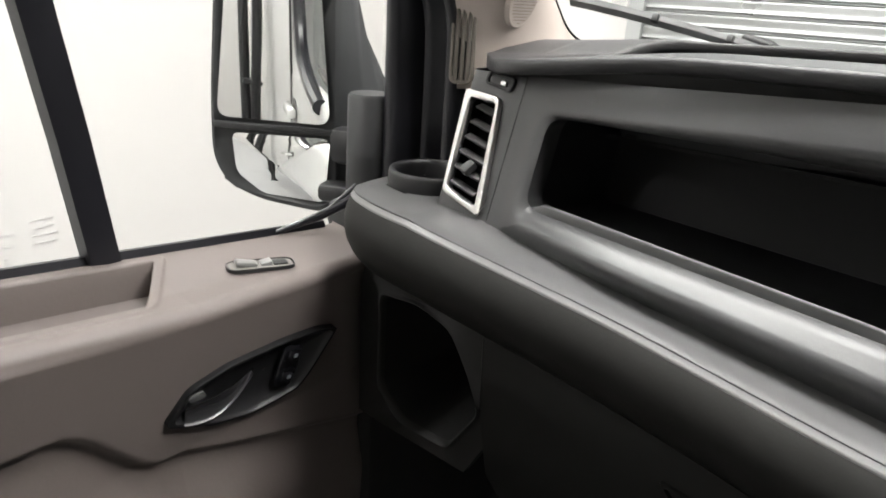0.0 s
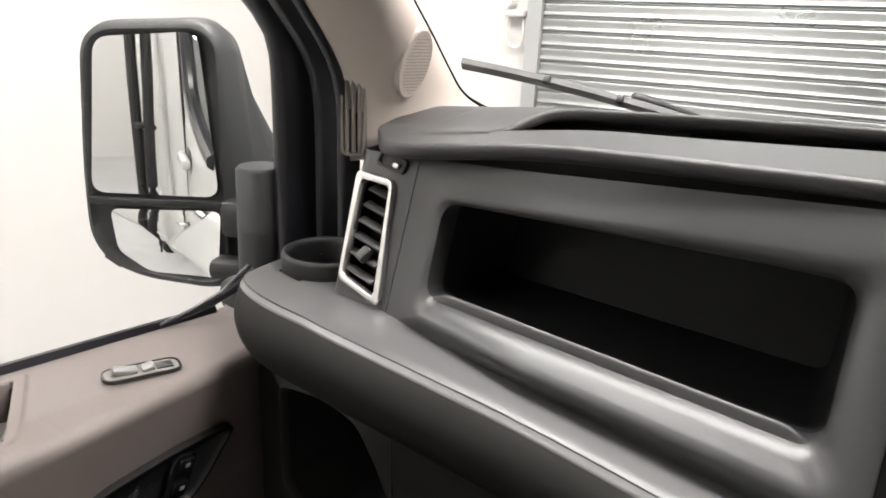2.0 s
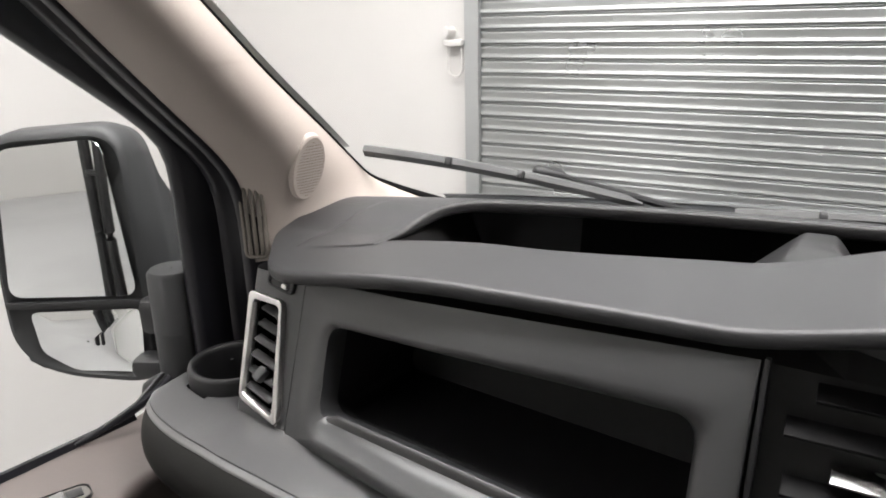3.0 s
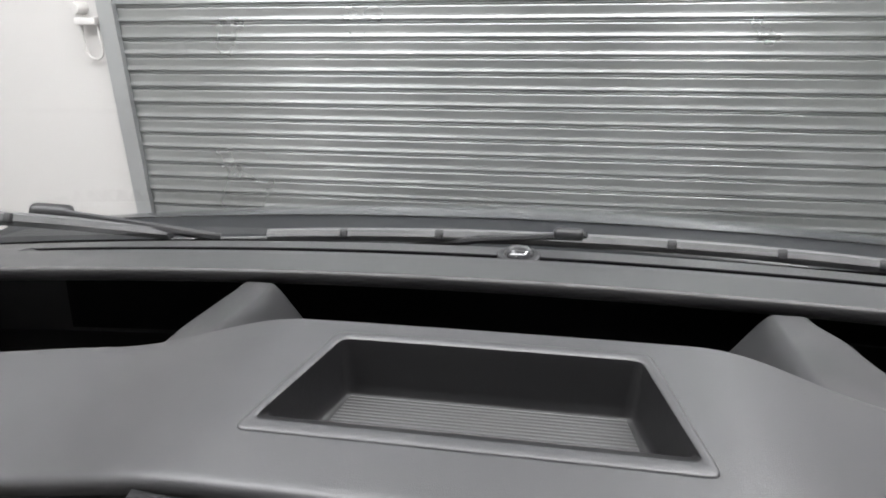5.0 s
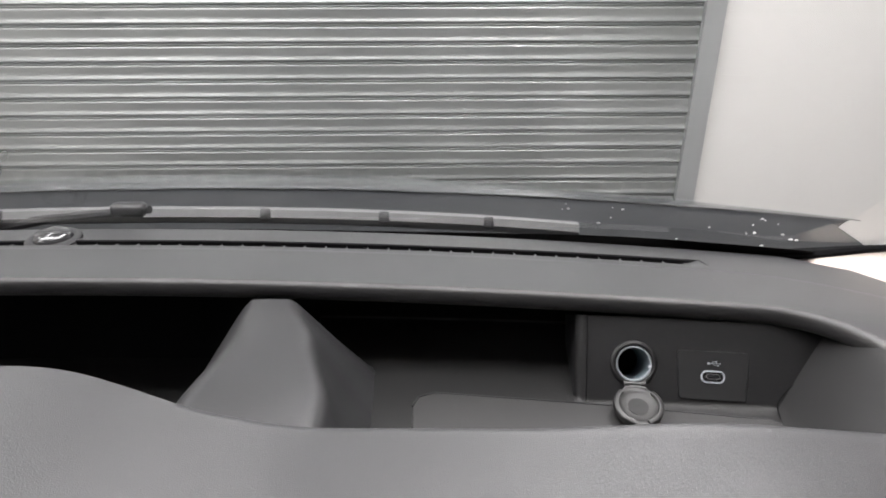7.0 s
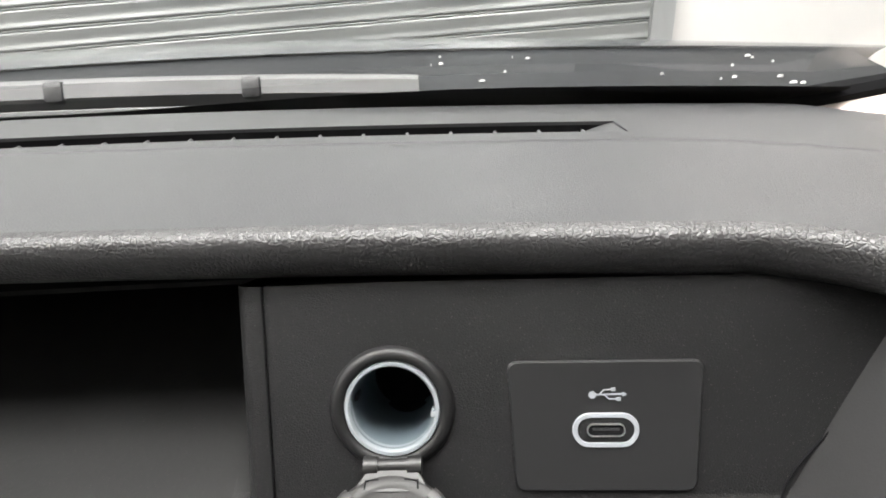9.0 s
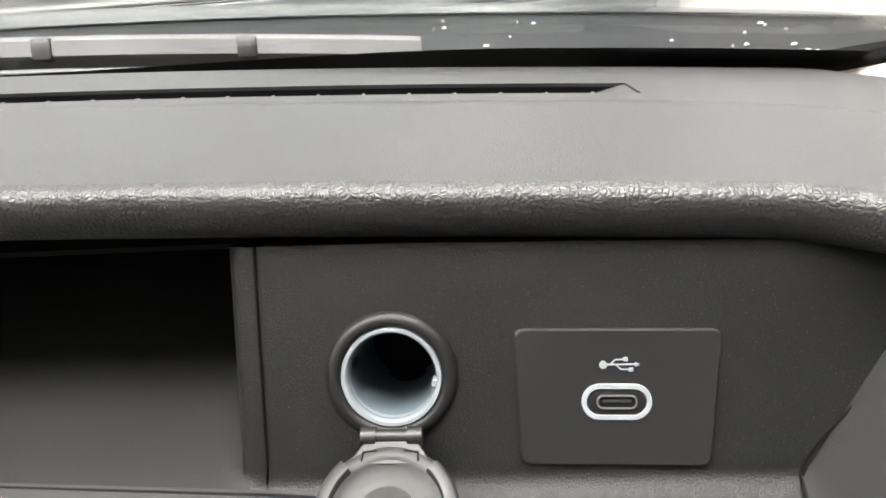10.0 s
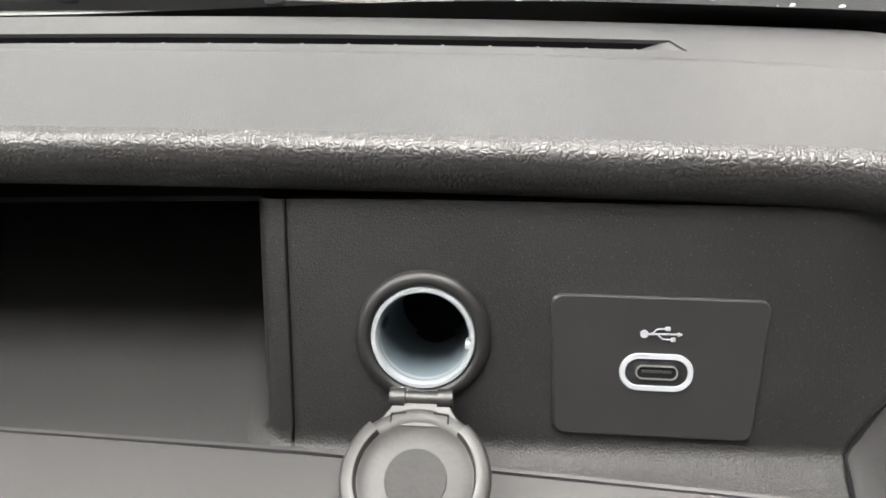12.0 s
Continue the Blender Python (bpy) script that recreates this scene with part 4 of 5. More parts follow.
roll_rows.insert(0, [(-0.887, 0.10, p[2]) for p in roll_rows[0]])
part("rolled_pad", grid(roll_rows), LOWER, dash, "bulging padded roll of brownish grey plastic, darkened for shade", sharp=80)

rows = []
for k in range(31):
    x = lerp(-0.652, -0.252, k / 30)
    z0 = ledge_z(x) - 0.0985
    rows.append([(x, 0.01, z0 + 0.001), (x, 0.0025, z0), (x, 0.0, z0 - 0.003), (x, 0.002, z0 - 0.06), (x, 0.01, z0 - 0.12), (x, 0.03, z0 - 0.2), (x, 0.06, z0 - 0.25)])
# Lid colour includes the shade under the roll.
glove = part("glovebox", grid(rows), GLOVE, dash, "closed brownish grey glovebox lid, darkened for shade", sharp=60)
part("glovebox_seam", tube([(-0.6515, 0.004, ledge_z(-0.652) - 0.195), (-0.6515, 0.0005, ledge_z(-0.652) - 0.102)] + [(lerp(-0.651, -0.252, k / 20), 0.0022, ledge_z(lerp(-0.651, -0.252, k / 20)) - 0.0983) for k in range(21)], 0.0013, 6), BLACK, glove)
GM = Matrix(((1, 0, 0, -0.388), (0, 0, -1, 0.0015), (0, 1, 0, 1.071), (0, 0, 0, 1)))
HL = [(0.066, 0.014), (-0.056, 0.033), (-0.022, -0.006), (-0.006, -0.034), (0.038, -0.038)]
HI = [(c[0] * 0.9 + 0.001, c[1] * 0.88 - 0.0005) for c in HL]
part("glovebox_handle", ring(poly_round(HL, 0.008), poly_round(HI, 0.007), -0.004, 0.004, GM), GLOVE, glove, "recessed pull handle with a lock", sharp=60)
rows = [[GM @ Vector((p.x * s, p.y * s + dy, z)) for p in poly_round(HI, 0.007)] for s, z, dy in ((1.0, 0.002, 0), (0.94, -0.004, 0), (0.6, -0.013, 0.004), (0.05, -0.014, 0.004))]
part("handle_recess", grid(rows, closed=True), GLOVE, glove, sharp=60)
part("lock_barrel", lathe([(0.0085, -0.006), (0.0085, 0.0015), (0.007, 0.0028), (0.001, 0.0028)], GM @ Matrix.Translation((0.007, 0.013, 0)), 24), BLACK, glove)

# side column under the roll, with its dark hollow
CM = Matrix(((1, 0, 0, -0.752), (0, 0, -1, 0.038), (0, 1, 0, 1.065), (0, 0, 0, 1)))
CI = [(0.026, 0.070), (-0.025, 0.084), (-0.088, 0.078), (-0.088, -0.06), (-0.045, -0.094), (0.034, -0.092), (0.078, -0.022), (0.052, 0.032)]
ci = poly_round(CI, 0.014, 6)
co = []
for p in ci:
    k = min((0.099 / p.x) if p.x > 1e-6 else 9e9, (-0.13 / p.x) if p.x < -1e-6 else 9e9, 0.105 / p.y if p.y > 1e-6 else 9e9, -0.118 / p.y if p.y < -1e-6 else 9e9)
    co.append(p * k)
rows = [[CM @ Vector((p.x, p.y, -0.02)) for p in co], [CM @ Vector((p.x, p.y, 0.0)) for p in co], [CM @ Vector((p.x, p.y, 0.0)) for p in [lerp(a, b, 0.8) for a, b in zip(co, ci)]], [CM @ Vector((p.x, p.y, 0.005)) for p in [q * 1.03 for q in ci]], [CM @ Vector((p.x, p.y, 0.003)) for p in ci], [CM @ Vector((p.x, p.y, -0.008)) for p in [q * 0.99 for q in ci]]]
# The hollow's inside is a separate sheet in floor mat black.
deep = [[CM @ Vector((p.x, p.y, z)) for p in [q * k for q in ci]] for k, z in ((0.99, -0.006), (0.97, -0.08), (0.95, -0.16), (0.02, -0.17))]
# Trim colour includes the footwell's shade.
part("side_hollow", grid(rows, closed=True), UNDER, dash, "lower side trim, darkened for shade, round a deep hollow", sharp=60)
part("hollow_inside", grid(deep, closed=True), CARPET, dash, "inside of the hollow, in the cab floor's black", sharp=60)

part("cup_holder", lathe([(0.0495, -0.03), (0.0512, -0.004), (0.0512, 0.014), (0.0498, 0.0185), (0.0465, 0.0195), (0.0435, 0.0175), (0.042, 0.012), (0.040, -0.05), (0.001, -0.052)], Matrix.Translation((-0.826, 0.103, 1.2825)) @ Matrix.Diagonal((1.06, 1.06, 1, 1)), 56), BLACK, dash, "round open cup holder in the corner shelf", sharp=60)
SV = Matrix.Translation((-0.862, 0.194, 1.446)) @ pose(0, 0, 0, 90, 0, 28)
side_vent = part("side_demister", ring(rounded(0.032, 0.10, 0.009), rounded(0.024, 0.09, 0.007), -0.01, 0.0015, SV), surface("demister_grey", (0.15, 0.135, 0.115), 0.6), dash, "small upright side window demister", sharp=50)
part("duct", plate(rounded(0.026, 0.092, 0.008), 0.004, SV @ Matrix.Translation((0, 0, -0.005)), 0.0005), BLACK, side_vent)
for k in range(3):
    part("vent_blade", block((0.005, 0.09, 0.006), SV @ pose(-0.008 + 0.008 * k, 0, 0, 0, 25), 0.001), surface("demister_blade", (0.12, 0.108, 0.092), 0.6), side_vent)

# centre fascia
HOOD = surface("matt_hood_plastic", (0.007, 0.007, 0.0075), 0.6, spec=0.15, grain=0.3, grain_size=0.001, vary=0.15)
rows = [[(x, face_y(x, z) + d, z if z < 1.46 else surf(x, top_front(x) + 0.02) - 0.011) for x in [lerp(-0.254, 0.75, k / 20) for k in range(21)]] for z, d in ((1.49, 0.03), (1.445, 0.02), (1.2, 0.02), (0.9, 0.06))]
part("centre_fascia", grid(rows), BLACK, dash, "black centre fascia", smooth=False)
cvent = part("centre_vent", block((0.004, 0.02, 0.14), Matrix.Translation((-0.252, face_y(-0.252, 1.39), 1.39)) @ pose(0, 0, 0, -20), 0.001), BLACK, dash, "black centre air vent with one chrome slat as a highlight")
# The single chrome slat puts in the bright highlight of the matt slats.
for z, x0, m in ((1.44, -0.22, HOOD), (1.415, -0.236, HOOD), (1.392, -0.205, CHROME), (1.377, -0.233, HOOD), (1.352, -0.236, HOOD)):
    part("vent_slat", block((-0.168 - x0, 0.02, 0.0035), Matrix.Translation(((x0 - 0.168) / 2, face_y(-0.2, z) + 0.004, z)) @ pose(0, 0, 0, 14), 0.0012), m, cvent)
screen = part("display_hood", tube([(lerp(-0.163, 0.2, k / 16), 0.046, 1.491 + 0.006 * S(k / 10)) for k in range(17)], 0.011, 16), HOOD, dash, "rounded black hood over the display")
part("hood_tip", block((0.010, 0.003, 0.004), Matrix.Translation((-0.150, 0.0355, 1.4985)) @ pose(0, 0, 0, 20, 0, 0), 0.001), CAPGREY, screen)
part("display_glass", block((0.36, 0.012, 0.2), Matrix.Translation((0.02, face_y(0, 1.36) - 0.004, 1.36)) @ pose(0, 0, 0, -20), 0.004), GLOSS_BLACK, screen)


# ---- van shell ----
def bend(z, z0, y0, slope, w):
    t = (z - z0) / w
    return y0 - slope * w * (t if t > 30 else math.log1p(math.exp(t)))


def seal_in(z):
    return bend(z, 1.505, 0.195, 1.07, 0.02)


def seal_out(z):
    return bend(z, 1.545, 0.165, 1.35, 0.015)


def glass_y(x, z):
    return 0.558 - 0.09 * x * x - 0.075 * x ** 4 - (z - 1.43) / 0.72


EDGE = [(0.66, 0.514, 1.402), (0.71, 0.512, 1.405), (0.76, 0.502, 1.412), (0.80, 0.477, 1.428), (0.825, 0.448, 1.446), (0.834, 0.412, 1.467), (0.829, 0.366, 1.50), (0.817, 0.297, 1.55), (0.807, 0.225, 1.602), (0.798, 0.170, 1.642), (0.787, 0.108, 1.69), (0.735, -0.26, 1.985), (0.712, -0.435, 2.12)]


def screen_edge(u, s):
    """The windscreen's side edge, from its lower corner (u = 0) to the roof (u = 1)."""
    k = min(u, 0.9999) * (len(EDGE) - 1)
    i = int(k)
    p0, p1, p2, p3 = (Vector(EDGE[min(max(i + j, 0), len(EDGE) - 1)]) for j in (-1, 0, 1, 2))
    t = k - i
    p = 0.5 * (2 * p1 + (p2 - p0) * t + (2 * p0 - 5 * p1 + 4 * p2 - p3) * t * t + (3 * p1 - p0 - 3 * p2 + p3) * t ** 3)
    return Vector((-p.x, p.y, p.z)) if s < 0 else Vector((p.x * 0.885, p.y + 0.02, p.z + 0.002))


def pillar_point(u, t, s):
    """The inner pillar trim, from the glass (t = 0) to the door seal (t = 1)."""
    a = screen_edge(u, s)
    zb = a.z - 0.03 * (1 - S((a.z - 1.42) / 0.06))
    b = Vector((s * (0.875 - 0.10 * S((zb - 1.5) / 0.6)), seal_in(zb), zb))
    c = (a + b) / 2 + Vector((-s * 0.105, -0.064, 0)) * S((u + 0.15) / 0.5)
    return a * (1 - t) ** 2 + c * 2 * t * (1 - t) + b * t * t


ROOF = 2.11
van = thing("van_cab", (0, -0.6, 0.55), "white delivery van cab around the dashboard", "van", kind="structure")
part("cab_floor", block((1.98, 2.0, 0.05), Matrix.Translation((0, -0.45, 0.52))), CARPET, van, "black rubber cab floor", smooth=False)
part("firewall", block((1.9, 0.04, 0.9), Matrix.Translation((0, 0.54, 0.87))), CARPET, van, smooth=False)
part("bulkhead", block((1.98, 0.03, 1.66), Matrix.Translation((0, -1.25, 1.33))), DARK_LINER, van, "plain grey cab rear wall", smooth=False)
part("cab_roof", block((1.86, 0.9, 0.05), Matrix.Translation((0, -0.88, ROOF + 0.025))), LINER, van, "pale cloth headliner", smooth=False)
# Added out of view: blocks most light through the driver's window.
part("driver_window_blocker", block((0.03, 1.27, 0.94), Matrix.Translation((0.965, -0.63, 1.65))), DARK_LINER, van, "unseen dark panel added across the driver's window", smooth=False)
part("cargo_body", block((2.08, 4.4, 2.1), Matrix.Translation((0, -3.405, 1.55)), 0.012), BODY, van, "white painted cargo body")
for s in (-1, 1):
    zs = [1.49 + 0.63 * k / 30 for k in range(31)]
    rows = [[pillar_point(lerp(0.2, 1.0, i / 60), k / 20, s) for k in range(21)] for i in range(61)]
    trim = tagged(part("pillar_trim", grid(rows), PILLAR, sharp=60), "pale beige plastic windscreen pillar trim with a speaker grille", "pillar trim", "windscreen pillars")
    if s == -1:
        su, st = min(((i / 200, j / 100) for i in range(70, 160) for j in range(20, 95)), key=lambda q: (pillar_point(*q, -1) - Vector((-0.7917, 0.232, 1.5107))).length)
        ty = (pillar_point(su, st - 0.02, -1) - pillar_point(su, st + 0.02, -1)).normalized()
        nx = ty.cross(pillar_point(su + 0.01, st, -1) - pillar_point(su - 0.01, st, -1)).normalized()
        nx = nx if nx.x > 0 else -nx
        tz = nx.cross(ty)
        SM = Matrix((ty, tz, nx)).transposed().to_4x4()
        SM.translation = pillar_point(su, st, -1) + nx * 0.002
        sq = SM @ Matrix.Diagonal((0.0235, 0.044, 1, 1))
        part("speaker_grille", lathe([(1.05, -0.008), (1.03, -0.001), (0.97, 0.0006), (0.9, 0.0), (0.6, 0.001), (0.01, 0.0014)], sq, 48), PILLAR, trim, "round perforated speaker cover")
        holes = bmesh.new()
        for i in range(-9, 10):
            for j in range(-9, 10):
                u, v = i * 0.1 + (0.05 if j % 2 else 0), j * 0.093
                if u * u + v * v < 0.72:
                    bmesh.ops.create_circle(holes, cap_ends=True, segments=6, radius=0.0008, matrix=SM @ Matrix.Translation((u * 0.0235, v * 0.044, 0.0022)))
        part("grille_holes", holes, surface("grille_hole", (0.17, 0.145, 0.125), 0.8), trim, smooth=False)
    rows = []
    for z in [1.16 + 0.95 * k / 40 for k in range(41)]:
        yi, yo, lean = seal_in(z), seal_out(z), 0.10 * S((z - 1.5) / 0.6)
        row = [(0.868, yi + 0.02), (0.872, yi - 0.004), (0.882, yi - 0.008), (0.893, yi + 0.004), (0.90, yi + 0.03), (0.91, yi + 0.03), (0.918, yi + 0.006), (0.93, yi + 0.002), (0.938, yi + 0.02), (0.945, yi + 0.02), (0.952, yo + 0.006), (0.962, yo - 0.004), (0.975, yo), (0.985, yo + 0.012)]
        rows.append([(s * (x - lean), y, z) for x, y in row])
    seal = thing("door_seal", (s * 0.92, 0.19, 1.2), "ribbed black rubber seal round the door frame", "seal", "door seals")
    for name, i, j in (("inner_lip", 0, 5), ("channel", 4, 10), ("outer_lip", 9, 14)):
        part(name, grid([row[i:j] for row in rows]), RUBBER, seal, sharp=80)
    rows = [[(s * (0.985 - 0.10 * S((z - 1.5) / 0.6)), seal_out(z) + 0.012, z), (s * (0.99 - 0.1 * S((z - 1.5) / 0.6)), seal_out(z) + 0.03, z), tuple(screen_edge(lerp(0.5, 1.0, i / 30), s) + Vector((s * 0.02, 0.02, 0.012)))] for i, z in enumerate(zs)]
    part("pillar_skin", grid(rows), BODY, van)

scr = [[(x, glass_y(x, z) + 0.004, z) for x in [-0.86 + 1.72 * k / 40 for k in range(41)]] for z in [1.39 + 0.73 * k / 16 for k in range(17)]]
ws = tagged(part("windscreen", grid(scr), GLASS, sharp=180), "large clear raked windscreen", "windscreen")
ws.visible_shadow = False
def frit_z(x, z):
    return z - 0.03 * x * x + (0.013 * S((x - 0.3) / 0.25) if z > 1.43 else 0.0)


frit = [[(x, glass_y(x, frit_z(x, z)) - 0.002, frit_z(x, z)) for x in [-0.76 + 1.46 * k / 40 for k in range(41)]] for z in (1.39, 1.415, 1.437)]
part("edge_band", grid(frit), FRIT, ws, "black printed band along the foot of the glass")
for s in (-1, 1):
    rows = tube([screen_edge(k / 60, s) + Vector((-s * 0.002, -0.003, 0)) for k in range(61)], [0.002 + 0.0048 * (1 - S((k - 10) / 18)) for k in range(61)], 8)
    part("edge_seal", rows, FRIT, ws, "black rubber edge of the glass")

# bonnet and cowl beyond the glass
cowl = [[(x, 0.565 - 0.09 * x * x + dy, z - 0.03 * x * x) for x in [-0.86 + 1.72 * k / 40 for k in range(41)]] for dy, z in ((0.032, 1.388), (0.06, 1.386), (0.12, 1.384), (0.18, 1.382), (0.235, 1.38))]
part("kick_panel", block((0.06, 0.5, 0.7), Matrix.Translation((-0.93, 0.33, 0.86)), 0.02), CARPET, van, "dark footwell side trim")
part("kick_panel", block((0.06, 0.5, 0.7), Matrix.Translation((0.93, 0.33, 0.86)), 0.02), CARPET, van, "dark footwell side trim")
bonnet = thing("bonnet", (0, 0.9, 1.3), "glossy dark bonnet and black cowl with dried water marks", "bonnet")
part("cowl", grid(cowl), BONNET, bonnet, "black plastic cowl", sharp=60)
# Pale ribs draw the thin highlight lines along the cowl's edge.
for x0, x1, dy, bow in ((-0.66, 0.44, 0.105, 0.022), (0.05, 0.78, 0.085, -0.012)):
    rib = [(lerp(x0, x1, k / 40), 0.565 - 0.09 * lerp(x0, x1, k / 40) ** 2 + dy + bow * math.sin(math.pi * k / 40), 1.3855 - 0.03 * lerp(x0, x1, k / 40) ** 2) for k in range(41)]
    part("cowl_highlight_rib", tube(rib, [0.0028 * S(min(k, 40 - k) / 6) + 0.0004 for k in range(41)], 8), WIPER, bonnet, "thin pale rib standing in for a highlight on the cowl")
rows = []
for k in range(25):
    t = k / 24
    row = []
    for x in [-0.9 + 1.8 * i / 48 for i in range(49)]:
        y0, y1 = 0.798 - 0.09 * x * x, 0.93 - 0.2 * x * x
        if t < 0.5:
            u = t / 0.5
            row.append((x, lerp(y0, y1, u), 1.383 - 0.03 * x * x - 0.028 * u * u))
        else:
            u = (t - 0.5) / 0.5
            row.append((x, y1 + 0.42 * u - 0.12 * x * x * u, 1.355 - 0.03 * x * x - 0.18 * u - 0.3 * u * u))
    rows.append(row)
part("bonnet_skin", grid(rows), PAINT, bonnet, "glossy dark painted bonnet", sharp=60)
part("grille_front", block((1.75, 0.05, 0.75), Matrix.Translation((0, 1.36, 0.62)), 0.02), BODY, bonnet)
spots = bmesh.new()
rng = random.Random(4)
for k in range(42):
    x = 0.35 + 0.45 * rng.random() ** 0.7
    y = 0.61 + 0.17 * rng.random() - 0.09 * x * x
    r = 0.0005 + 0.0008 * rng.random() ** 2.5
    z = lerp(1.387, 1.38, (y - 0.6) / 0.2) - 0.03 * x * x + 0.0006
    lathe([(1.0, -0.5), (0.9, 0.2), (0.5, 0.7), (0.05, 0.8)], Matrix.Translation((x, y, z)) @ Matrix.Diagonal((r * rng.uniform(1.0, 3.2), r, 0.0014, 1)), 8, bm=spots)
part("water_marks", spots, surface("dried_drops", (0.5, 0.5, 0.49), 0.4), bonnet, "pale dried droplets")


def wiper(name, tip, foot, capx, end, label, bow, cap_len, blade_lift, clips, cap_lift):
    """A wiper lying on the outside of the glass."""
    def on(x, y, lift):
        return Vector((x, y + lift * 0.5, 1.43 + (glass_y(x, 1.43) - y) * 0.72 + lift))
    w = thing(name, on(*capx, 0), label, "wiper", "wipers")
    pts = [on(lerp(tip[0], foot[0], k / 24), lerp(tip[1], foot[1], k / 24) - bow * math.sin(math.pi * k / 24), blade_lift) for k in range(25)]
    rows = []
    for p in pts:
        rows.append([p + Vector(o) for o in ((0, 0.005, -0.008), (0, 0.010, 0.0), (0, 0.005, 0.007), (0, -0.005, 0.008), (0, -0.009, 0.001), (0, -0.004, -0.008))])
    part("blade", grid(rows, closed=True, cap=True), WIPER, w, "slim black rubber blade")
    for t in clips:
        part("clip", block((0.012, 0.02, 0.013), Matrix.Translation(lerp(pts[int(t * 24)], pts[int(t * 24) + 1], t * 24 % 1)) @ pose(0, 0, 0, -30), 0.003), BLACK, w)
    c = on(*capx, cap_lift)
    d = (pts[14] - pts[10]).normalized()
    m = Matrix.Translation(c) @ d.to_track_quat("X", "Z").to_matrix().to_4x4()
    part("joint_cap", block((cap_len, 0.45 * cap_len, 0.4 * cap_len), m, 0.16 * cap_len, 3), BLACK, w, "black plastic joint cover")
    arm_end = on(*end, 0.01)
    part("arm", tube([c + Vector((0.02, 0, 0.0)), lerp(c, arm_end, 0.5) + Vector((0, 0.0, 0.002)), arm_end], [0.004, 0.005, 0.007], 8), BLACK, w)
    return w


wiper("wiper", (-0.813, 0.371), (-0.46, 0.556), (-0.5876, 0.502), (-0.40, 0.575), "dusty black windscreen wiper parked at the foot of the glass", 0.0, 0.05, 0.012, (0.3, 0.56), 0.026)
wiper("wiper", (0.50, 0.580), (-0.34, 0.590), (0.053, 0.530), (-0.15, 0.60), "long dusty black windscreen wiper parked along the foot of the glass", 0.012, 0.034, 0.018, (0.115, 0.245, 0.39, 0.72, 0.87), 0.012)

# ---- passenger door ----
door = thing("door_1", (-0.95, -0.3, 0.6), "closed passenger door with brown-grey plastic panel and clear window", "door", kind="structure")


def sill(y):
    return 1.192 - 0.09 * y


def inner_top(y):
    return 1.189 + 0.09 * max(0.0, -0.2 - y)


def crease(y):
    return 1.0 + 0.095 * S((-0.235 - y) / 0.115) - 0.38 * max(0.0, y + 0.21) - 0.05 * max(0.0, -0.42 - y)


def door_x(y, z):
    x = -0.868 - 0.22 * (1.175 - z) if z > 1.0 else -0.9065 - 0.05 * (1.0 - z)
    d = crease(y) - z
    x += -0.012 * ramp(d / 0.014, 0.3) + 0.016 * S((d - 0.02) / 0.09) + 0.008 * S((d - 0.2) / 0.2)
    e = S((y + 0.02) / 0.12)
    return x - 0.03 * e * e


hl = poly_round([(0.134, 0.019), (0.103, 0.028), (0.051, 0.030), (-0.026, 0.026), (-0.074, 0.012), (-0.102, -0.027), (-0.042, -0.056), (0.013, -0.068), (0.081, -0.060), (0.098, -0.041), (0.114, -0.015)], 0.009, 4)


def in_handle(y, z):
    """True inside the door release's recess."""
    u, v, inside = (y + 0.1375) / 0.955, (z - 1.0775) * 1.024 / 0.955, False
    for p, q in zip(hl, hl[1:] + hl[:1]):
        if (p.y > v) != (q.y > v) and u < p.x + (v - p.y) / (q.y - p.y) * (q.x - p.x):
            inside = not inside
    return inside


door_cols = [-0.85 + 0.61 * k / 100 for k in range(100)] + [-0.24 + 0.075 * k / 50 for k in range(50)] + [-0.165 + 0.165 * k / 30 for k in range(31)] + [0.0 + 0.07 * k / 14 for k in range(1, 15)]
rows = []
for yy in door_cols:
    row = [(-1.0, yy, sill(yy) - 0.01), (-0.998, yy, sill(yy))]
    for k in range(81):
        x = lerp(-0.994, -0.884, k / 80)
        z = lerp(sill(yy), inner_top(yy), S(k / 60))
        ends = ((-0.667 * (x + 0.976) - (yy + 0.177)) / 1.202, -0.8885 - x, x + 0.988)
        inside = 0.016 - math.hypot(*(max(0.0, 0.016 - d) for d in ends))
        row.append((x, yy, z + 0.002 * S(inside / 0.003) - 0.05 * S((inside - 0.0125) / 0.005)))
    for a in range(10, 91, 16):
        row.append((-0.884 + 0.016 * math.sin(radians(a)), yy, inner_top(yy) - 0.016 + 0.016 * math.cos(radians(a))))
    for k in range(200):
        z = lerp(inner_top(yy) - 0.019, 0.57, k / 199)
        y = yy + 0.05 * S((yy + 0.2) / 0.25) * S((1.16 - z) / 0.25)
        row.append((door_x(yy, z) - (0.03 if in_handle(y, z) else 0.0), y, z))
    rows.append(row)
rows.append([(-1.0, p[1] + 0.02, p[2]) for p in rows[-1]])
part("door_panel", grid(rows), DOOR, door, "brown-grey moulded panel with a pull pocket", sharp=55)
part("window_weatherstrip", grid([[(-0.9995, y, sill(y) + 0.009), (-0.994, y, sill(y) + 0.009), (-0.991, y, sill(y) + 0.0005)] for y in door_cols]), RUBBER, door, "black strip along the foot of the window")
skin = [[(x - 0.006 * S((1.1 - z) / 0.2), y, min(z, sill(y) + z - 1.245)) for x, z in ((-1.012, 1.236), (-1.03, 1.232), (-1.039, 1.222), (-1.042, 1.2), (-1.044, 1.1), (-1.044, 0.8), (-1.036, 0.5))] for y in [0.105 - 1.3 * k / 30 for k in range(31)]]
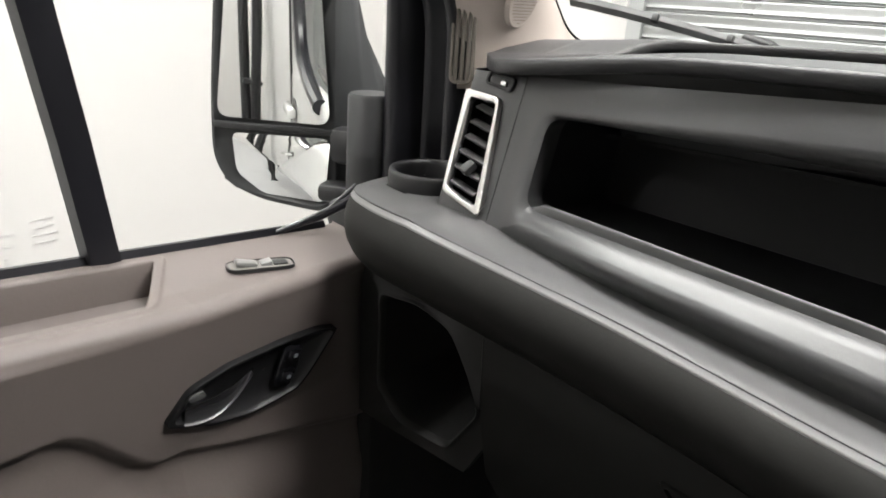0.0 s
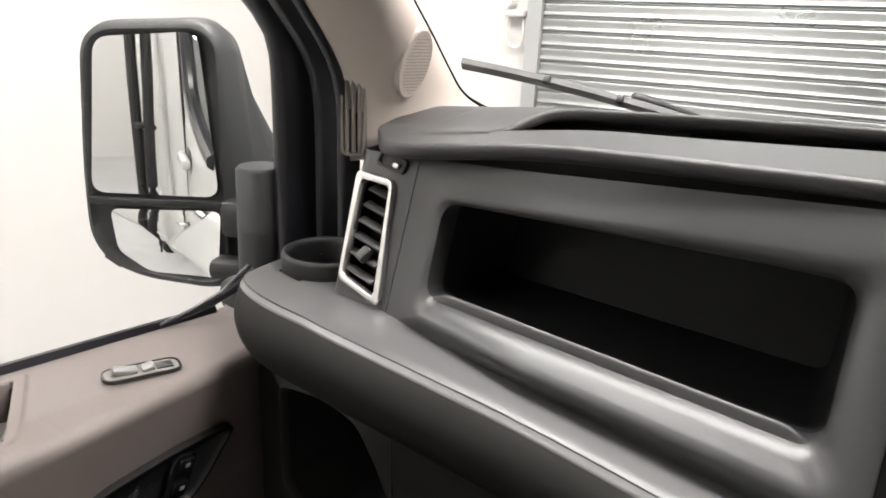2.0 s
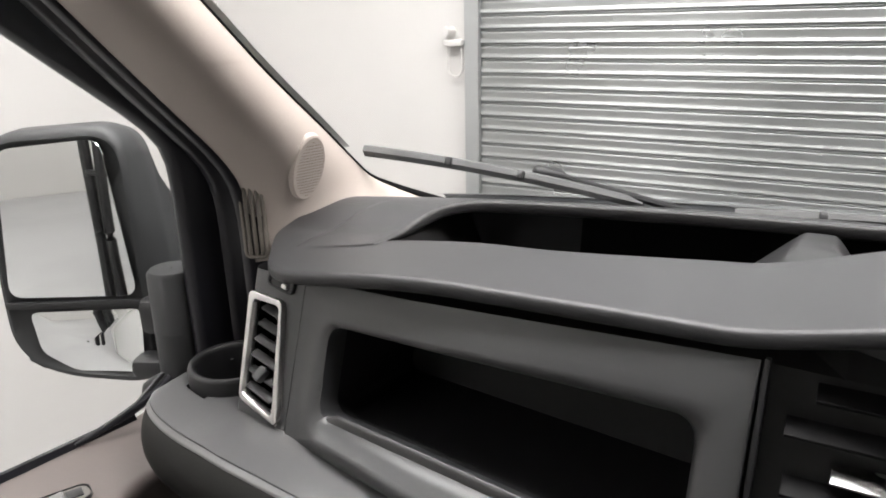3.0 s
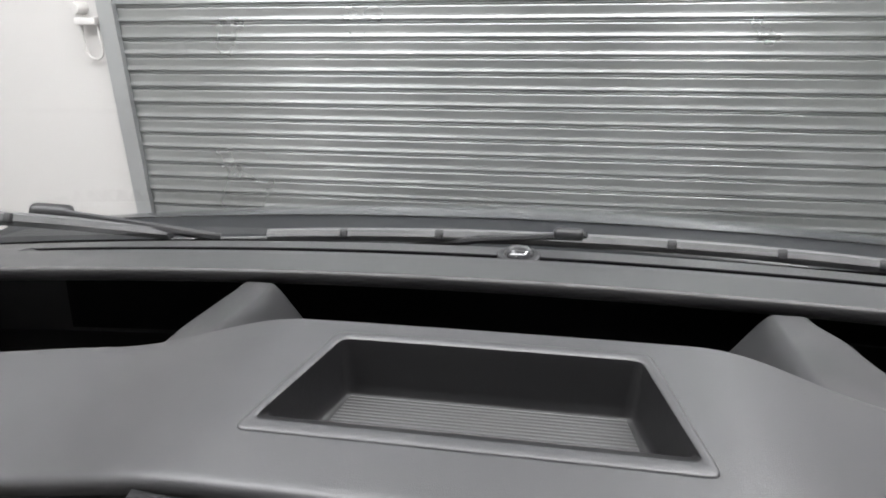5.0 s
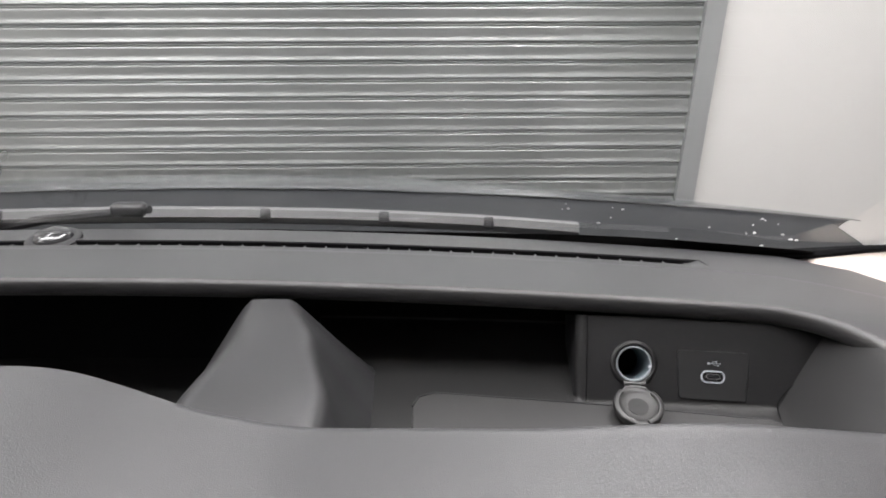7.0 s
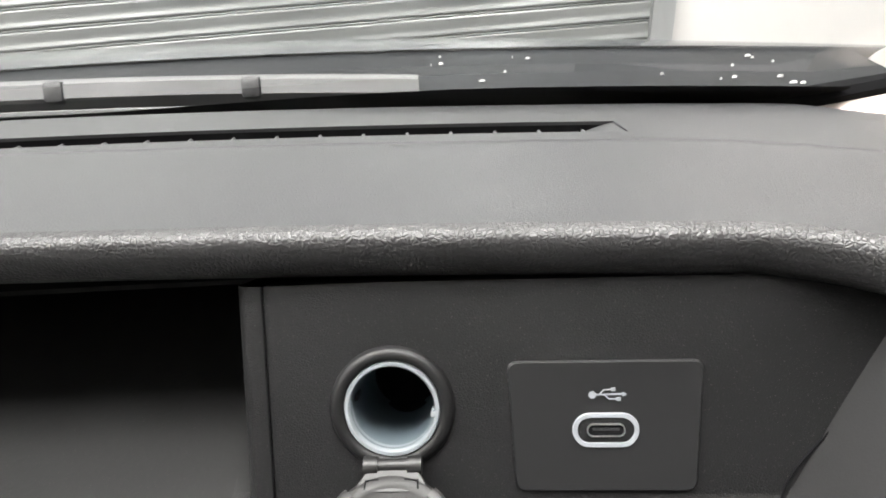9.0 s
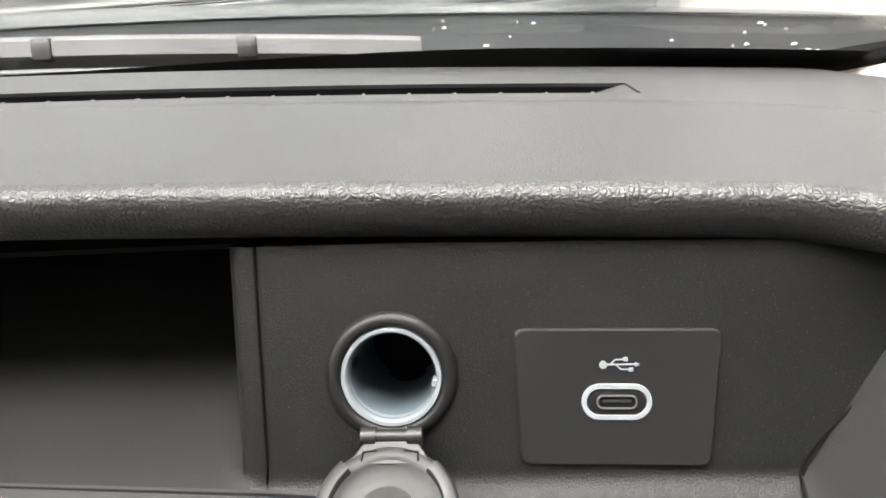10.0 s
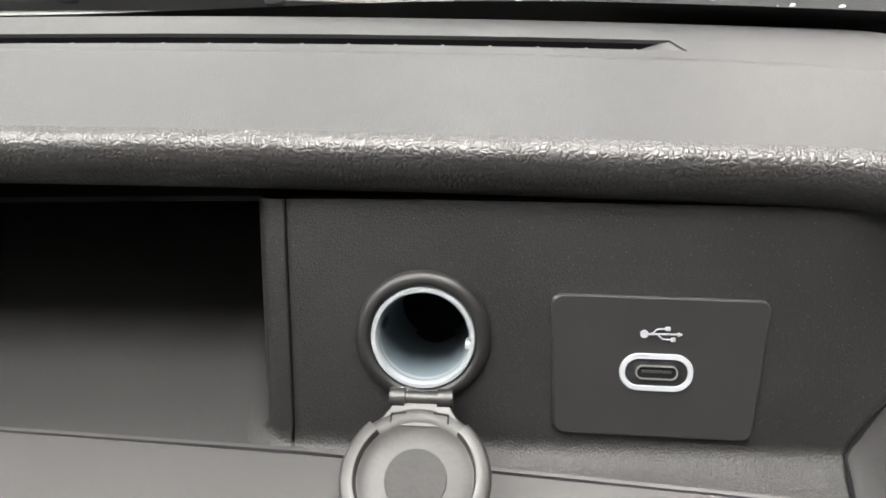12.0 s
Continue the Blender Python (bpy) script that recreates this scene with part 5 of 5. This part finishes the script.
part("outer_skin", grid(skin), BODY, door, "white painted outside")
part("rear_window_pillar", grid([[(-1.04 + 0.14 * S((z - 1.5) / 0.6) + dx, y, z) for y, dx in ((-0.955, 0.02), (-0.96, 0.004), (-0.975, 0.0), (-1.195, 0.0))] for z in [1.2 + 0.9 * k / 18 for k in range(19)]]), BODY, door, "white painted window pillar")
belt = [(-1.04, -0.5, 1.21), (-1.04, -0.62, 1.222), (-1.04, -0.74, 1.245), (-1.04, -0.86, 1.285), (-1.04, -0.93, 1.34), (-1.04, -0.96, 1.42), (-1.038, -0.968, 1.52)] + [(-1.04 + 0.14 * S((z - 1.5) / 0.6), -0.97, z) for z in (1.62, 1.75, 1.9, 2.08)]
part("window_gasket", tube(belt, 0.021, 10, flat=1.0), RUBBER, door, "dark rubber moulding round the window")
gl = part("window_glass", grid([[(-1.0 + 0.14 * S((z - 1.5) / 0.6), y, z) for y in (-0.95, -0.4, 0.2)] for z in (1.17, 1.4, 1.6, 1.75, 2.1)]), GLASS, door, "clear side window glass", smooth=False)
gl.visible_shadow = False
bar = [[(x - 0.0 + 0.14 * S((z - 1.5) / 0.6), y0 + dy, z) for x, dy in ((-1.005, 0.0), (-0.985, 0.002), (-0.983, 0.018), (-0.985, 0.034), (-1.005, 0.036))] for z, y0 in ((1.19, -0.255), (1.35, -0.274), (1.5, -0.295), (2.1, -0.43))]
part("window_divider", grid(bar), RUBBER, door, "dark upright window divider bar", sharp=40)
marks = bmesh.new()
for k, (y, z, w) in enumerate(((-0.326, 1.262, 0.016), (-0.329, 1.236, 0.003), (-0.338, 1.234, 0.003), (-0.326, 1.250, 0.014), (-0.292, 1.272, 0.022), (-0.290, 1.264, 0.018), (-0.291, 1.256, 0.024), (-0.292, 1.248, 0.02))):
    block((0.0006, w, 0.0025 if w > 0.01 else 0.008), Matrix.Translation((-0.998, y, z)), bm=marks)
part("glass_markings", marks, surface("grey_print", (0.55, 0.55, 0.54), 0.6), door, "small grey printed bars on the glass", smooth=False)
part("mirror_corner_seal", tube([(-0.992, -0.015, 1.197), (-0.975, 0.05, 1.212), (-0.958, 0.088, 1.232), (-0.952, 0.105, 1.242)], [0.003, 0.006, 0.008, 0.009], 10), RUBBER, door)
part("mirror_corner_strip", tube([(-0.985, 0.01, 1.203), (-0.97, 0.06, 1.222), (-0.958, 0.098, 1.252)], 0.003, 8), DASH, door)

sw_d = Vector((0.40, 0.915, -0.02)).normalized()
sw_n = Vector((0, 0.05, 1))
sw_s = sw_d.cross(sw_n).normalized()
WM = Matrix((sw_d, -sw_s, sw_d.cross(-sw_s))).transposed().to_4x4()
WM.translation = (-0.9205, -0.09, 1.1935)
sw = part("switch_panel", ring(rounded(0.080, 0.032, 0.012), rounded(0.0785, 0.0308, 0.0115), -0.003, 0.0012, WM), DASH_DARK, door, "window switch panel with silver switches", sharp=60)
part("switch_base", plate(rounded(0.075, 0.027, 0.01), 0.004, WM @ Matrix.Translation((0, 0, 0.0006)), 0.0005), DOOR_TOP, sw)
part("switch_rocker", block((0.026, 0.016, 0.007), WM @ pose(-0.017, 0, 0.003, 0, 10), 0.003), SWITCH, sw, "silver-grey rocker switch")
part("switch_rocker", block((0.014, 0.017, 0.006), WM @ pose(0.006, 0, 0.002, 0, -12), 0.0025), SWITCH, sw, "silver-grey rocker switch")
part("blank_slot", block((0.017, 0.016, 0.004), WM @ Matrix.Translation((0.023, 0.0, 0.0004)), 0.001), BLACK, sw)

dv = Vector((0.22, 0, 1)).normalized()
du = Vector((0.01, 1, 0)).normalized()
dv = (dv - du * dv.dot(du)).normalized()
DM = Matrix((du, dv, du.cross(dv))).transposed().to_4x4()
DM.translation = (-0.8835, -0.14, 1.0795)
hc = sum(hl, Vector((0, 0))) / len(hl)
hi = [hc + (p - hc) * 0.93 for p in hl]
bez = part("handle_bezel", ring(hl, hi, -0.006, 0.003, DM), HOOD, door, "recessed black door release with lever and lock buttons", sharp=60)
rows = [[DM @ Vector((p.x, p.y, z)) for p in [hc + (q - hc) * s for q in hi]] for s, z in ((1.0, 0.003), (0.96, -0.003), (0.5, -0.009), (0.02, -0.010))]
part("handle_pocket", grid(rows, closed=True), BLACK, bez, sharp=60)
rows = []
for k in range(17):
    t = k / 16
    w = 0.004 + 0.0125 * math.sin(math.pi * min(1.0, 0.25 + 0.75 * t)) ** 0.7
    u0, v0 = lerp(-0.080, 0.012, t), -0.020 + 0.016 * t - 0.006 * math.sin(math.pi * t)
    rows.append([DM @ Vector((u0 + 0.25 * w * math.sin(a), v0 + w * math.cos(a), -0.004 + 0.013 * math.sin(math.pi * (0.25 + 0.75 * t)) - 0.006 * math.sin(a))) for a in [math.pi * j / 10 for j in range(11)]])
part("release_lever", grid(rows), LEVER, bez, "curved shiny grey lever", sharp=80)
part("lever_tip", block((0.018, 0.012, 0.004), DM @ pose(-0.066, 0.002, 0.004, 0, -15, 28), 0.0018), LEDGE, bez, "pale grey lever tip")
part("lock_plate", plate(rounded(0.03, 0.062, 0.009), 0.004, DM @ pose(0.060, -0.014, 0.002, 0, 0, -12), 0.001), GLOSS_BLACK, bez)
for y, z in ((0.064, 0.004), (0.058, -0.027)):
    part("lock_button", block((0.02, 0.018, 0.004), DM @ pose(y, z, 0.004, 0, 0, -12), 0.0025), GLOSS_BLACK, bez)
    part("button_mark", block((0.0055, 0.005, 0.0008), DM @ pose(y + 0.001, z, 0.0064, 0, 0, -12)), WHITE, bez, smooth=False)

# ---- wing mirror ----
mirror = thing("wing_mirror", (-1.01, 0.17, 1.2), "large black wing mirror with two glasses", "wing mirror")
mu, mn = Vector((0.875, 0.485, 0)).normalized(), Vector((0.485, -0.875, 0)).normalized()
MM = Matrix((mu, Vector((0, 0, 1)), mn)).transposed().to_4x4()
MM.translation = (-1.21, 0.1455, 1.352)
head = poly_round([(0.112, 0.200), (-0.088, 0.188), (-0.108, -0.03), (-0.110, -0.150), (-0.05, -0.190), (0.112, -0.206)], 0.05, 8)
hc = Vector((0.02, -0.005))
rows = []
for s, z in ((0.93, -0.004), (0.96, 0.006), (1.0, 0.004), (1.025, -0.012), (1.03, -0.04), (0.98, -0.08), (0.8, -0.115), (0.4, -0.13), (0.03, -0.132)):
    rows.append([MM @ Vector(((p.x - hc.x) * s + hc.x + max(0.0, -z) * 1.1 * S((0.22 - p.y) / 0.45), (p.y - hc.y) * s + hc.y, z)) for p in head])
rows.insert(0, [MM @ Vector(((p.x - hc.x) * 0.03 + hc.x, (p.y - hc.y) * 0.03 + hc.y, -0.004)) for p in head])
HOUSING = surface("mirror_housing", (0.032, 0.033, 0.034), 0.5, grain=0.3, grain_size=0.0016, vary=0.12)
part("housing", grid(rows, closed=True), HOUSING, mirror, "grained black plastic shell", sharp=70)
g1 = poly_round([(0.083, 0.186), (-0.071, 0.172), (-0.1, -0.058), (0.1, -0.056)], 0.024, 6)
part("main_glass", plate(g1, 0.004, MM @ Matrix.Translation((0, 0, 0.0035)), 0.001), MIRROR, mirror, "flat mirror glass", smooth=False)
g2 = poly_round([(0.1, -0.077), (-0.074, -0.082), (-0.068, -0.15), (-0.02, -0.182), (0.09, -0.186)], 0.014, 6)
rows = []
for s in (1.0, 0.8, 0.6, 0.4, 0.2, 0.02):
    rows.append([MM @ Vector((0.01 + (p.x - 0.01) * s, -0.13 + (p.y + 0.13) * s, 0.003 + 0.004 * (1 - s * s))) for p in g2])
part("wide_glass", grid(rows, closed=True), MIRROR, mirror, "small curved wide-angle glass")
part("glass_divider", block((0.215, 0.012, 0.008), MM @ pose(0, -0.068, 0.004, 0, 0, 1), 0.003), BLACK, mirror)
part("arm", lathe([(0.001, 0.165), (0.03, 0.165), (0.034, 0.16), (0.035, 0.08), (0.0355, 0.078), (0.0355, 0.074), (0.035, 0.072), (0.037, -0.02), (0.03, -0.03)], Matrix.Translation((-1.012, 0.175, 1.2)), 32), HOUSING, mirror, "upright black hinge post", sharp=50)
part("foot", block((0.09, 0.1, 0.05), Matrix.Translation((-1.0, 0.16, 1.185)), 0.018, 3), BLACK, mirror)
part("head_bracket", block((0.09, 0.04, 0.06), Matrix.Translation((-1.07, 0.205, 1.27)) @ pose(0, 0, 0, 0, 0, 25), 0.015), BLACK, mirror)
part("bracket_low", block((0.1, 0.045, 0.03), Matrix.Translation((-1.06, 0.18, 1.2)) @ pose(0, 0, 0, 0, 0, 25), 0.01), BLACK, mirror)

part("outer_handle", block((0.028, 0.17, 0.035), Matrix.Translation((-1.062, -1.10, 1.1)), 0.012, 3), BODY, door, "white outside door handle")
# No hollow is modelled: a flat black plate paints its shade on the skin.
part("handle_cup_shade", plate(rounded(0.11, 0.075, 0.03), 0.003, Matrix(((0, 0, -1, -1.046), (-1, 0, 0, -1.09), (0, 1, 0, 1.1), (0, 0, 0, 1))), 0.001), BLACK, door, "flat black plate painted as the shaded hollow behind the handle")
part("shut_line", tube([(-1.043, -1.197, 0.5 + 0.16 * k) for k in range(11)], 0.005, 6), BLACK, door)

# driver's side closing parts
dd = thing("door_2", (0.95, -0.3, 0.6), "closed driver's door with brown-grey plastic panel and clear window", "door", kind="structure")
part("door_panel", block((0.1, 1.3, 0.62), Matrix.Translation((0.95, -0.55, 0.88)), 0.02), DOOR, dd)
g = part("window_glass", grid([[(1.0 - 0.14 * S((z - 1.5) / 0.6), y, z) for y in (-1.2, -0.4, 0.2)] for z in (1.19, 1.4, 1.6, 1.75, 2.1)]), GLASS, dd, smooth=False)
g.visible_shadow = False
